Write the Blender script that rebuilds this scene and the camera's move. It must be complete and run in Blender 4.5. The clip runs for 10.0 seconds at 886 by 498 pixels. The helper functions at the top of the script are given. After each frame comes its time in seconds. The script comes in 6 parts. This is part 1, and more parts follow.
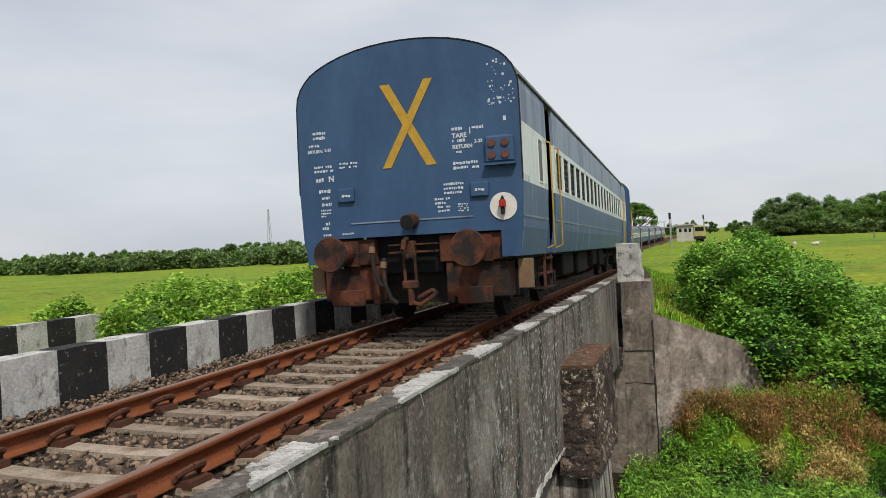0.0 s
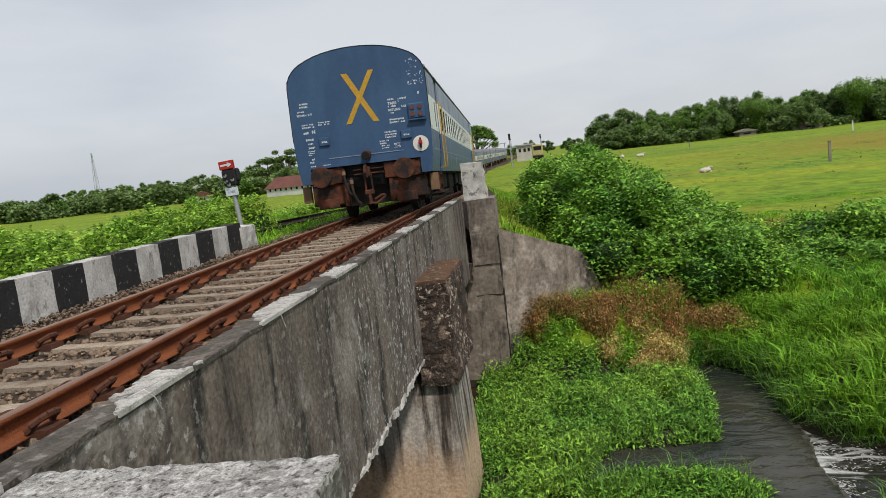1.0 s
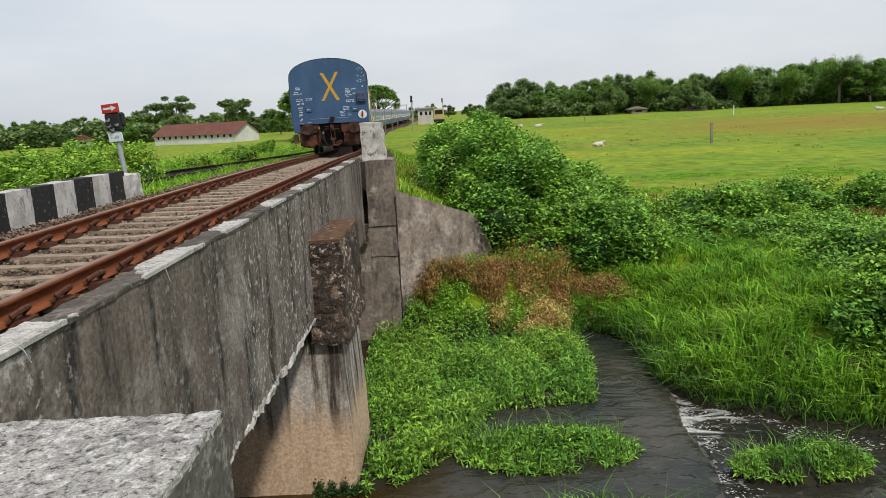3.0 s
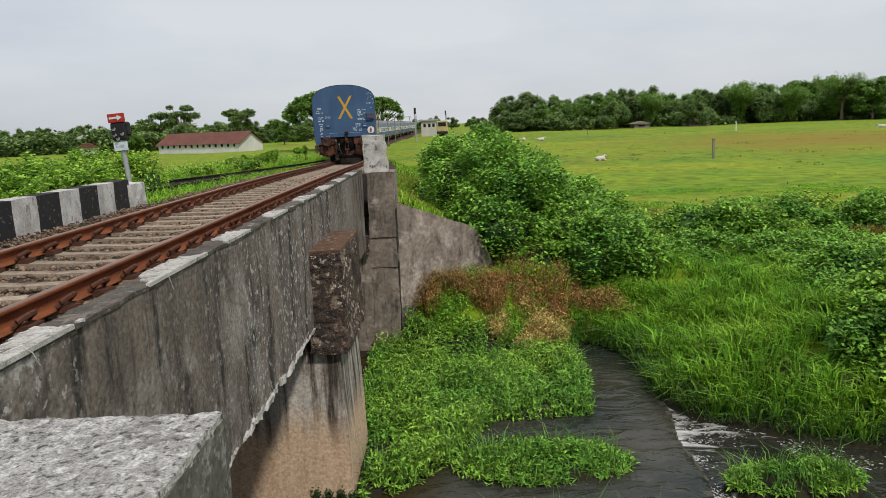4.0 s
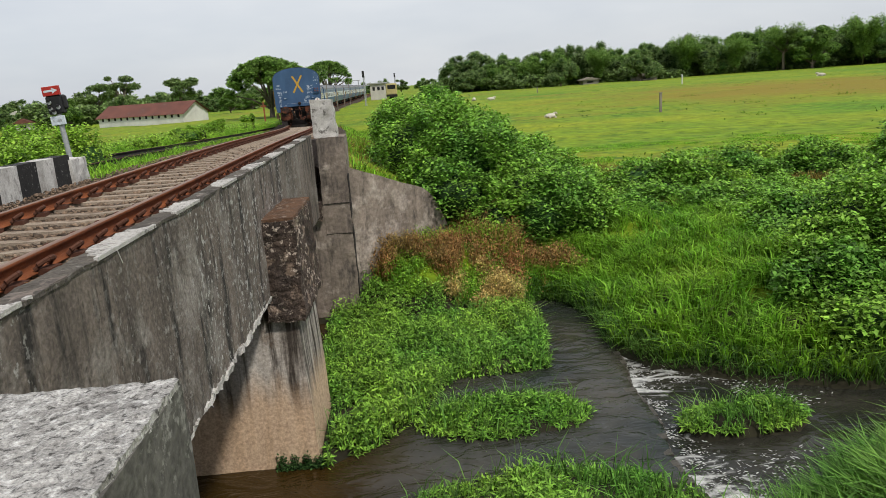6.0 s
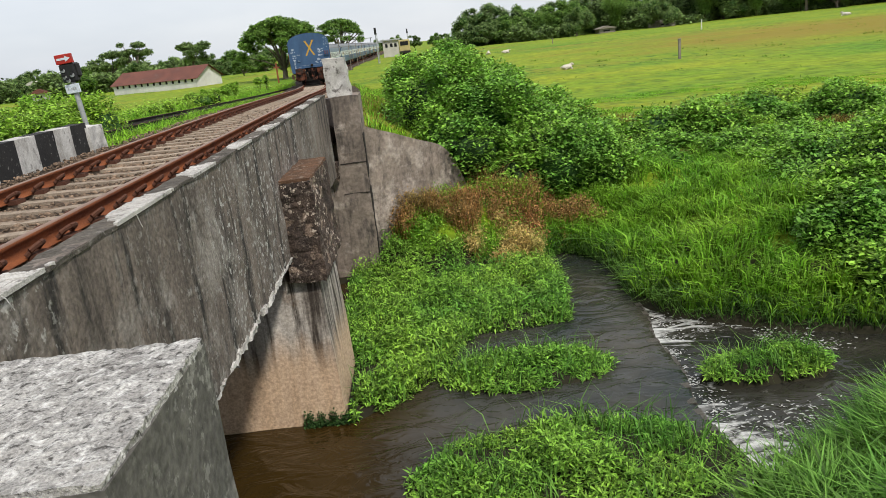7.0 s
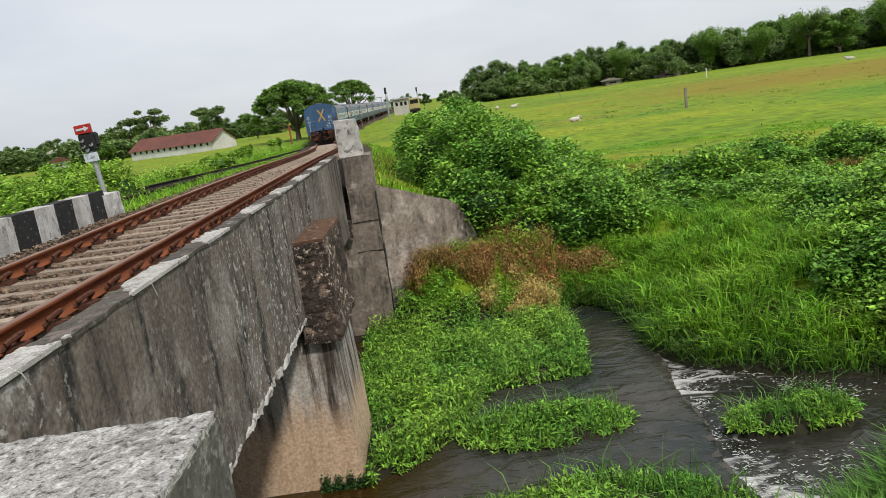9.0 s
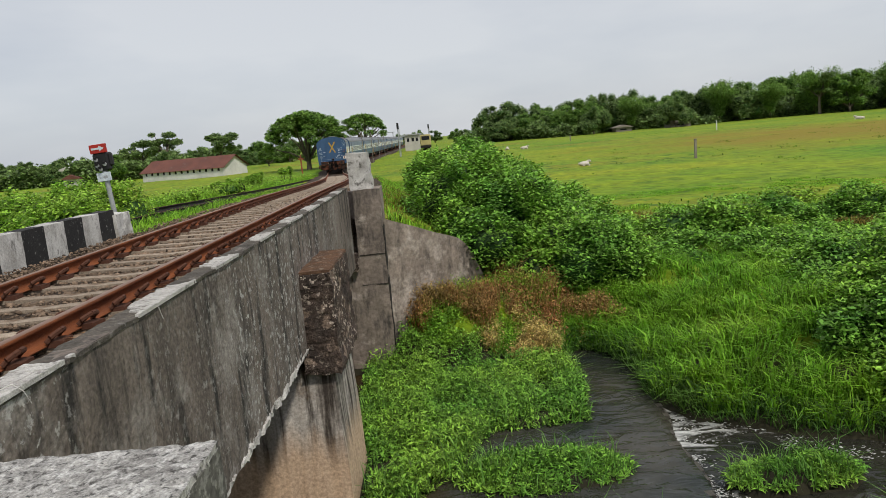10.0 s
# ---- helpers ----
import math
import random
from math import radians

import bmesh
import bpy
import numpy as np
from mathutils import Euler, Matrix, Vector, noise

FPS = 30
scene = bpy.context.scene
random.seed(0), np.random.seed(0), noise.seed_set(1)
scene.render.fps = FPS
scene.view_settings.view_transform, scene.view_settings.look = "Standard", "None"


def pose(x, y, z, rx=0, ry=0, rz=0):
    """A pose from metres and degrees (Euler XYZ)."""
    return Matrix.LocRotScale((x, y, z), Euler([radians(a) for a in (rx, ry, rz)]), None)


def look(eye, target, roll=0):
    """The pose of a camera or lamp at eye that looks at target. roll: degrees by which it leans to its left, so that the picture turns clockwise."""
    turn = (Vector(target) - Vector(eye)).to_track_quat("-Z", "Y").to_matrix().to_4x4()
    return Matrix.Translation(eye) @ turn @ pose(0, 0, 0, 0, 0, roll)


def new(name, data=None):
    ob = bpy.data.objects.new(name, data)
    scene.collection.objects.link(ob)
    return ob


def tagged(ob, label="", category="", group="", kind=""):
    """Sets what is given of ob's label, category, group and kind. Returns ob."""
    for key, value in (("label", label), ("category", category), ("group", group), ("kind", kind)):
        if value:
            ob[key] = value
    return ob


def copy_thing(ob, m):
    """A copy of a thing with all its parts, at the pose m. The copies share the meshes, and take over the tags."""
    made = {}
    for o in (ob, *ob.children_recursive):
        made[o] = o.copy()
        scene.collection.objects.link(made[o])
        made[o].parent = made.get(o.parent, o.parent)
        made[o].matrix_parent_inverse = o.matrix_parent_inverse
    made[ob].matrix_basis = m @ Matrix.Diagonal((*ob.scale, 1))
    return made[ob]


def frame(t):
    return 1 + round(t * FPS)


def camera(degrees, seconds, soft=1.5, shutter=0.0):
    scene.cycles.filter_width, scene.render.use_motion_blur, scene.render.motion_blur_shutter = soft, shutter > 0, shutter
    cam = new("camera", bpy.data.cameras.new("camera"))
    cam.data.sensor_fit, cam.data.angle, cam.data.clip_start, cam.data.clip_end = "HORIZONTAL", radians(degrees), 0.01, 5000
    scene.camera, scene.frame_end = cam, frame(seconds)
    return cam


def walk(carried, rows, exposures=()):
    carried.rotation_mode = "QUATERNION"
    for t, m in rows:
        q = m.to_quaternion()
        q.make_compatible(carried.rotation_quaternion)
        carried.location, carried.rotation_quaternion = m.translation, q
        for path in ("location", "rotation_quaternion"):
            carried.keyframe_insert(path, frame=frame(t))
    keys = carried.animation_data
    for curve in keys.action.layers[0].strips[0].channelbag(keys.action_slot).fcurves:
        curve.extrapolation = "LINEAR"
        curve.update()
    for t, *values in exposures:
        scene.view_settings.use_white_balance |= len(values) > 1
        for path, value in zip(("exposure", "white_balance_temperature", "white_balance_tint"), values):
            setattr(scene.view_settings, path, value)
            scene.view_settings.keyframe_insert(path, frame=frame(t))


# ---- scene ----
cam = camera(63.0, 10.0, 0.5)
PATH = [
    (0, (4.098, -1.748, 1.258), (3.413, 0.131, 1.237), -3.1),
    (0.5, (4.107, -1.817, 1.225), (3.657, 0.126, 1.074), -5.7),
    (1, (4.118, -1.881, 1.185), (3.818, 0.081, 0.937), -6.7),
    (1.5, (4.086, -1.904, 1.165), (3.9, 0.056, 0.814), -4.2),
    (2, (4.157, -1.92, 1.179), (4.245, 0.041, 0.795), -4.8),
    (2.5, (4.147, -1.909, 1.158), (4.226, 0.046, 0.744), -4.0),
    (2.7, (4.123, -1.872, 1.166), (4.126, 0.088, 0.769), -3.8),
    (3.8, (4.179, -2.029, 1.215), (4.139, -0.061, 0.863), -2.5),
    (4, (4.172, -2.025, 1.21), (4.145, -0.055, 0.867), -2.3),
    (4.5, (4.171, -2.012, 1.204), (4.178, -0.039, 0.876), -3.0),
    (5, (4.192, -2.039, 1.221), (4.237, -0.068, 0.886), -2.6),
    (5.5, (4.199, -2.045, 1.21), (4.303, -0.085, 0.826), -3.0),
    (6, (4.193, -2.066, 1.196), (4.281, -0.119, 0.747), -4.2),
    (7.5, (4.203, -2.038, 1.166), (4.23, -0.127, 0.578), -7.2),
    (8, (4.227, -2.047, 1.16), (4.389, -0.149, 0.551), -7.8),
    (8.5, (4.242, -2.056, 1.165), (4.417, -0.161, 0.549), -8.8),
    (9, (4.213, -2.045, 1.212), (4.217, -0.088, 0.802), -8.2),
    (9.5, (4.197, -2.044, 1.222), (4.211, -0.071, 0.895), -6.0),
    (10, (4.183, -2.037, 1.222), (4.187, -0.061, 0.912), -5.2),
]
walk(cam, [(t, look(eye, target, roll)) for t, eye, target, roll in PATH],
     [(0, 0.12), (1.0, 0.05), (2.0, 0.2), (2.7, 0.22), (3.8, 0.08), (5.0, 0.02), (5.5, 0.05), (6.2, 0.2), (7.3, 0.40), (8.5, 0.40), (9.0, 0.22), (9.6, 0.04), (10.0, 0.0)])

# ---- world, sun, exposure ----
def build_world():
    w = bpy.data.worlds.new("world")
    scene.world = w
    w.use_nodes = True
    nt = w.node_tree
    bg = nt.nodes["Background"]
    sky = nt.nodes.new("ShaderNodeTexSky")
    sky.sky_type = "NISHITA"
    sky.sun_disc = False
    sky.sun_elevation, sky.sun_rotation = radians(52), radians(150)
    tone = nt.nodes.new("ShaderNodeMix")
    tone.data_type, tone.blend_type = "RGBA", "MULTIPLY"
    tone.inputs[0].default_value = 1.0
    tone.inputs[7].default_value = (0.1, 0.1, 0.1, 1)
    nt.links.new(sky.outputs[0], tone.inputs[6])
    co = nt.nodes.new("ShaderNodeTexCoord")
    mp = nt.nodes.new("ShaderNodeMapping")
    mp.inputs["Scale"].default_value = (1.0, 1.0, 3.5)
    nt.links.new(co.outputs["Generated"], mp.inputs[0])
    n1 = nt.nodes.new("ShaderNodeTexNoise")
    n1.inputs["Scale"].default_value, n1.inputs["Detail"].default_value = 1.7, 5
    n1.inputs["Roughness"].default_value = 0.5
    nt.links.new(mp.outputs[0], n1.inputs[0])
    ramp = nt.nodes.new("ShaderNodeValToRGB")
    e = ramp.color_ramp.elements
    e[0].position, e[0].color = 0.36, (0.51, 0.548, 0.618, 1)
    e[1].position, e[1].color = 0.64, (0.70, 0.717, 0.748, 1)
    nt.links.new(n1.outputs[0], ramp.inputs[0])
    mix = nt.nodes.new("ShaderNodeMix")
    mix.data_type = "RGBA"
    mix.inputs[0].default_value = 0.86
    nt.links.new(tone.outputs[2], mix.inputs[6])
    nt.links.new(ramp.outputs[0], mix.inputs[7])
    nt.links.new(mix.outputs[2], bg.inputs[0])
    bg.inputs[1].default_value = 1.0
    sun = bpy.data.lights.new("sun", "SUN")
    sun.energy, sun.angle, sun.color = 2.6, radians(5), (1.0, 0.95, 0.86)
    ob = new("sun", sun)
    ob.matrix_world = look((30, -45, 70), (0, 0, 0))


build_world()


# ---- materials ----
def mat(name, a, b=None, scale=6.0, rough=0.85, metal=0.0, bump=0.3, fine=60.0, c=None, cscale=1.2, cut=(0.55, 0.7),
        stretch=(1, 1, 1), island=0.0, spec=0.3, rnd=0.0, trans=0.0, dist=0.02, fleck=None, level=None, grain=0.35, patch=None):
    """Two-scale noise colour a-b, stains c, fine relief."""
    m = bpy.data.materials.new(name)
    m.use_nodes = True
    nt = m.node_tree
    bs = nt.nodes["Principled BSDF"]
    bs.inputs["Roughness"].default_value, bs.inputs["Metallic"].default_value = rough, metal
    bs.inputs["Specular IOR Level"].default_value = spec
    b = b or tuple(x * 0.75 for x in a)
    co = nt.nodes.new("ShaderNodeTexCoord")
    mp = nt.nodes.new("ShaderNodeMapping")
    mp.inputs["Scale"].default_value = stretch
    nt.links.new(co.outputs["Object"], mp.inputs[0])

    def noise_tex(s, d=4, r=0.6, plain=False):
        n = nt.nodes.new("ShaderNodeTexNoise")
        n.inputs["Scale"].default_value, n.inputs["Detail"].default_value, n.inputs["Roughness"].default_value = s, d, r
        nt.links.new(co.outputs["Object"] if plain else mp.outputs[0], n.inputs[0])
        return n

    def mixer(fac, x, y):
        k = nt.nodes.new("ShaderNodeMix")
        k.data_type = "RGBA"
        nt.links.new(fac, k.inputs[0])
        for i, v in ((6, x), (7, y)):
            if isinstance(v, tuple):
                k.inputs[i].default_value = (*v, 1)
            else:
                nt.links.new(v, k.inputs[i])
        return k.outputs[2]

    def ramp(src, lo, hi):
        r = nt.nodes.new("ShaderNodeMapRange")
        r.inputs[1].default_value, r.inputs[2].default_value = lo, hi
        nt.links.new(src, r.inputs[0])
        return r.outputs[0]

    n1, n2 = noise_tex(scale), noise_tex(fine, 3, 0.6, True)
    col = mixer(ramp(n1.outputs[0], 0.3, 0.7), a, b)
    if c:
        n3 = noise_tex(cscale, 6, 0.65)
        col = mixer(ramp(n3.outputs[0], *cut), col, c)
    if patch:
        n6 = noise_tex(patch[1], 7, 0.68, True)
        col = mixer(ramp(n6.outputs[0], patch[2], patch[3]), col, patch[0])
    if fleck:
        n4, n5 = noise_tex(fine * 0.45, 4, 0.7, True), noise_tex(scale * 0.4, 3)
        k = nt.nodes.new("ShaderNodeMath")
        k.operation = "MULTIPLY"
        nt.links.new(ramp(n4.outputs[0], 0.55, 0.61), k.inputs[0])
        nt.links.new(ramp(n5.outputs[0], 0.40, 0.58), k.inputs[1])
        col = mixer(k.outputs[0], col, fleck)
    if level:
        sp = nt.nodes.new("ShaderNodeSeparateXYZ")
        nt.links.new(co.outputs["Object"], sp.inputs[0])
        wob = nt.nodes.new("ShaderNodeMath")
        wob.operation = "MULTIPLY_ADD"
        wob.inputs[1].default_value = level[3]
        nt.links.new(n1.outputs[0], wob.inputs[0])
        nt.links.new(sp.outputs[2], wob.inputs[2])
        part_of = nt.nodes.new("ShaderNodeMath")
        part_of.operation = "MULTIPLY"
        part_of.inputs[1].default_value = level[4] if len(level) > 4 else 1.0
        nt.links.new(ramp(wob.outputs[0], level[1], level[2]), part_of.inputs[0])
        col = mixer(part_of.outputs[0], col, level[0])
    if island or rnd:
        if island:
            g = nt.nodes.new("ShaderNodeNewGeometry")
            src = g.outputs["Random Per Island"]
        else:
            g = nt.nodes.new("ShaderNodeObjectInfo")
            src = g.outputs["Random"]
        amt = island or rnd
        hs = nt.nodes.new("ShaderNodeHueSaturation")
        r = nt.nodes.new("ShaderNodeMapRange")
        r.inputs[3].default_value, r.inputs[4].default_value = 1 - amt, 1 + amt
        nt.links.new(src, r.inputs[0])
        nt.links.new(r.outputs[0], hs.inputs["Value"])
        nt.links.new(col, hs.inputs["Color"])
        col = hs.outputs[0]
    fm = nt.nodes.new("ShaderNodeMix")
    fm.data_type, fm.blend_type = "RGBA", "OVERLAY"
    fm.inputs[0].default_value = grain
    nt.links.new(col, fm.inputs[6])
    nt.links.new(n2.outputs[0], fm.inputs[7])
    nt.links.new(fm.outputs[2], bs.inputs["Base Color"])
    if bump:
        bp = nt.nodes.new("ShaderNodeBump")
        bp.inputs["Strength"].default_value, bp.inputs["Distance"].default_value = bump, dist
        nt.links.new(n2.outputs[0], bp.inputs["Height"])
        nt.links.new(bp.outputs[0], bs.inputs["Normal"])
    if trans:
        tr = nt.nodes.new("ShaderNodeBsdfTranslucent")
        nt.links.new(fm.outputs[2], tr.inputs[0])
        ms = nt.nodes.new("ShaderNodeMixShader")
        ms.inputs[0].default_value = trans
        out = nt.nodes["Material Output"]
        nt.links.new(bs.outputs[0], ms.inputs[1])
        nt.links.new(tr.outputs[0], ms.inputs[2])
        nt.links.new(ms.outputs[0], out.inputs[0])
    return m


M = dict(
    ground=mat("bank_soil", (0.10, 0.12, 0.035), (0.07, 0.055, 0.03), 0.8, 0.95, fine=25, bump=0.6, dist=0.05),
    concrete=mat("weathered_concrete", (0.208, 0.170, 0.143), (0.100, 0.082, 0.070), 0.9, 0.92, c=(0.036, 0.032, 0.029), cscale=3.4,
                 cut=(0.50, 0.62), stretch=(1.6, 1.6, 0.24), fine=30, bump=0.6, dist=0.012, fleck=(0.40, 0.385, 0.36), grain=0.95, patch=((0.255, 0.228, 0.203), 1.3, 0.53, 0.66)),
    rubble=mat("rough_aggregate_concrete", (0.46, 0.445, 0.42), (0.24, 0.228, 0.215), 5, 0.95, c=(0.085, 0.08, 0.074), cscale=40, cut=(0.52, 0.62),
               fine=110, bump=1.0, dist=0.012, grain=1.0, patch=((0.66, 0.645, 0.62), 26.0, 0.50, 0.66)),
    block=mat("dark_grey_block_sides", (0.115, 0.108, 0.098), (0.060, 0.056, 0.051), 1.4, 0.92, c=(0.05, 0.048, 0.044), cscale=2.2, cut=(0.50, 0.68), stretch=(1, 1, 0.6), fine=30, bump=0.5, dist=0.01,
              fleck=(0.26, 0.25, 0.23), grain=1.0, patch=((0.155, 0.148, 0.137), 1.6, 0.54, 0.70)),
    moss=mat("mossy_dark_coping", (0.125, 0.108, 0.090), (0.055, 0.048, 0.040), 6, 0.95, c=(0.20, 0.185, 0.165), cscale=14, cut=(0.57, 0.64), fine=40, bump=0.9, grain=0.8),
    concrete_pale=mat("pale_worn_concrete", (0.56, 0.54, 0.51), (0.33, 0.31, 0.29), 7, 0.92, c=(0.12, 0.11, 0.10), cscale=8,
                      cut=(0.56, 0.66), fine=110, bump=0.6, dist=0.01, grain=0.7),
    abut=mat("abutment_concrete", (0.285, 0.232, 0.192), (0.145, 0.118, 0.099), 1.6, 0.92, c=(0.07, 0.06, 0.053), cscale=2.6, cut=(0.50, 0.66), stretch=(1.4, 1.4, 0.45),
              fine=14, bump=0.6, dist=0.012, grain=0.7, patch=((0.40, 0.345, 0.30), 1.3, 0.52, 0.64)),
    pier=mat("pier_concrete", (0.50, 0.46, 0.42), (0.24, 0.205, 0.172), 2.0, 0.9, c=(0.055, 0.044, 0.036), cscale=3.0, cut=(0.47, 0.58),
             stretch=(1.7, 1.7, 0.13), fine=26, bump=0.4, dist=0.012, grain=0.8, level=((0.56, 0.395, 0.265), -1.75, -2.2, 1.0, 0.86), patch=((0.13, 0.085, 0.05), 1.1, 0.58, 0.72)),
    pier_cap=mat("crumbling_pier_cap", (0.085, 0.060, 0.047), (0.030, 0.023, 0.020), 3, 0.95, c=(0.21, 0.155, 0.12), cscale=4, cut=(0.56, 0.62), fine=34, bump=1.0, dist=0.03, fleck=(0.50, 0.42, 0.35), grain=0.9),
    rust_top=mat("rust_stained_concrete", (0.15, 0.078, 0.042), (0.07, 0.042, 0.028), 5, 0.95, c=(0.22, 0.17, 0.13), cscale=12, cut=(0.56, 0.63), fine=30, bump=0.9, grain=0.8),
    white=mat("flaking_whitewash", (0.60, 0.585, 0.555), (0.44, 0.425, 0.40), 4, 0.9, c=(0.13, 0.12, 0.105), cscale=6, cut=(0.54, 0.66), stretch=(1, 1, 0.6), fine=30, bump=0.4, grain=0.6, patch=((0.36, 0.34, 0.31), 2.0, 0.50, 0.66)),
    black=mat("faded_black_paint", (0.028, 0.027, 0.026), (0.018, 0.017, 0.017), 5, 0.85, c=(0.22, 0.21, 0.20), cscale=13, cut=(0.60, 0.68), fine=30, bump=0.4, grain=0.6),
    rail=mat("rusty_rail", (0.27, 0.083, 0.028), (0.15, 0.047, 0.02), 7, 0.8, c=(0.065, 0.03, 0.018), cscale=3, cut=(0.56, 0.70), stretch=(1, 0.25, 1), fine=80, bump=0.4, spec=0.3, grain=0.6),
    rail_top=mat("worn_rail_head", (0.34, 0.20, 0.13), (0.22, 0.12, 0.08), 4, 0.45, metal=0.5, stretch=(1, 0.1, 1), fine=60, bump=0.1),
    clip=mat("rusty_clip", (0.12, 0.046, 0.025), (0.06, 0.026, 0.017), 20, 0.85, fine=120, bump=0.4),
    sleeper=mat("concrete_sleeper", (0.40, 0.325, 0.25), (0.25, 0.195, 0.145), 5, 0.92, c=(0.16, 0.10, 0.06), cscale=3, cut=(0.54, 0.70), fine=60, bump=0.6, rnd=0.18, grain=0.7),
    ballast=mat("ballast_stone", (0.25, 0.175, 0.12), (0.10, 0.072, 0.052), 30, 0.95, fine=120, bump=0.3, island=0.7),
    ballast_bed=mat("ballast_bed", (0.085, 0.058, 0.040), (0.036, 0.026, 0.019), 16, 0.95, fine=45, bump=1.0, dist=0.05, grain=0.8),
    blue=mat("faded_blue_paint", (0.040, 0.088, 0.178), (0.028, 0.064, 0.135), 1.2, 0.6, c=(0.050, 0.105, 0.205), cscale=0.9, cut=(0.45, 0.7), stretch=(1, 1, 0.5), fine=9, bump=0.03, grain=0.15),
    blue_side=mat("streaked_side_paint", (0.070, 0.132, 0.245), (0.042, 0.086, 0.175), 1.5, 0.45, c=(0.36, 0.42, 0.48), cscale=1.6, cut=(0.57, 0.70), stretch=(1, 3, 0.3), fine=9, bump=0.03, grain=0.2, spec=0.5),
    blue_light=mat("chalky_blue_paint", (0.22, 0.265, 0.35), (0.16, 0.20, 0.28), 2, 0.45, c=(0.06, 0.09, 0.16), cscale=2, cut=(0.52, 0.7), stretch=(1, 1, 0.2), fine=9, bump=0.03, grain=0.2, spec=0.5),
    cream=mat("cream_band_paint", (0.72, 0.76, 0.73), (0.60, 0.64, 0.62), 3, 0.6, c=(0.26, 0.29, 0.30), cscale=2, cut=(0.58, 0.75), stretch=(1, 1, 0.3), fine=9, bump=0.03, grain=0.15),
    roof=mat("coach_roof_paint", (0.22, 0.23, 0.24), (0.13, 0.135, 0.14), 2, 0.7, fine=9, bump=0.1, grain=0.15),
    under=mat("rusty_underframe", (0.145, 0.048, 0.024), (0.055, 0.021, 0.013), 4, 0.9, c=(0.02, 0.016, 0.014), cscale=3.5, cut=(0.44, 0.58), fine=50, bump=0.4),
    under_dark=mat("grimy_black_steel", (0.028, 0.024, 0.021), (0.016, 0.014, 0.013), 5, 0.85, c=(0.07, 0.04, 0.026), cscale=4, cut=(0.6, 0.7), fine=60, bump=0.3),
    ochre=mat("dusty_ochre_steel", (0.24, 0.15, 0.085), (0.15, 0.09, 0.055), 4, 0.85, fine=50, bump=0.2),
    yellow=mat("faded_yellow_paint", (0.52, 0.31, 0.035), (0.40, 0.23, 0.03), 6, 0.7, c=(0.20, 0.16, 0.07), cscale=8, cut=(0.6, 0.7), fine=60, bump=0.1),
    letter=mat("worn_white_lettering", (0.62, 0.66, 0.70), (0.42, 0.47, 0.55), 30, 0.7, fine=80, bump=0),
    disc=mat("white_disc_paint", (0.72, 0.68, 0.64), (0.62, 0.58, 0.54), 6, 0.6, fine=40, bump=0.05),
    red=mat("red_paint", (0.42, 0.03, 0.02), (0.30, 0.02, 0.015), 8, 0.5, fine=40, bump=0.05),
    lens=mat("dull_red_lens", (0.16, 0.055, 0.04), (0.10, 0.035, 0.03), 8, 0.3, fine=40, bump=0.05),
    # Near-black solid panes paint the unlit inside of windows, pockets and pipe mouths.
    unlit_opening=mat("painted_unlit_opening", (0.012, 0.013, 0.015), (0.02, 0.021, 0.022), 3, 0.8, fine=20, bump=0.0, spec=0.15),
    steel=mat("galvanised_post", (0.42, 0.43, 0.44), (0.30, 0.31, 0.32), 6, 0.55, metal=0.3, fine=40, bump=0.1),
    dark_metal=mat("black_signal_enamel", (0.012, 0.012, 0.013), (0.02, 0.02, 0.02), 6, 0.5, fine=40, bump=0.05),
)

# ---- helpers for building ----
def link_mesh(name, me, material, parent=None):
    ob = new(name, me)
    if material and not me.materials:
        me.materials.append(material)
    if parent:
        ob.parent = parent
    return ob


def part(name, bm, material, parent=None, label="", smooth=False):
    me = bpy.data.meshes.new(name)
    bm.normal_update()
    bm.to_mesh(me)
    bm.free()
    if smooth:
        me.polygons.foreach_set("use_smooth", [True] * len(me.polygons))
    ob = link_mesh(name, me, material, parent)
    return tagged(ob, label) if label else ob


def thing(name, label, category, group="", kind="", at=(0, 0, 0)):
    ob = new(name)
    ob.location = at
    ob.empty_display_size = 0.2
    return tagged(ob, label, category, group, kind)


def box(bm, x0, x1, y0, y1, z0, z1, bevel=0.0, m=None):
    v = [bm.verts.new(p) for p in ((x0, y0, z0), (x1, y0, z0), (x1, y1, z0), (x0, y1, z0), (x0, y0, z1), (x1, y0, z1), (x1, y1, z1), (x0, y1, z1))]
    f = [bm.faces.new([v[i] for i in q]) for q in ((3, 2, 1, 0), (4, 5, 6, 7), (0, 1, 5, 4), (1, 2, 6, 5), (2, 3, 7, 6), (3, 0, 4, 7))]
    if bevel:
        edges = list({e for q in f for e in q.edges})
        r = bmesh.ops.bevel(bm, geom=edges, offset=bevel, segments=1, affect="EDGES")
        v = list({w for q in r["faces"] for w in q.verts} | {w for w in v if w.is_valid})
    if m:
        bmesh.ops.transform(bm, matrix=m, verts=[w for w in v if w.is_valid])
    return bm


def boxm(*a, **k):
    return box(bmesh.new(), *a, **k)


def cyl(bm, p, q, r, r2=None, n=12):
    p, q = Vector(p), Vector(q)
    d = q - p
    m = Matrix.Translation((p + q) / 2) @ d.to_track_quat("Z", "Y").to_matrix().to_4x4()
    bmesh.ops.create_cone(bm, cap_ends=True, segments=n, radius1=r, radius2=r if r2 is None else r2, depth=d.length, matrix=m)
    return bm


def tube(bm, pts, r, n=8):
    for a, b in zip(pts, pts[1:]):
        cyl(bm, a, b, r, n=n)
    return bm


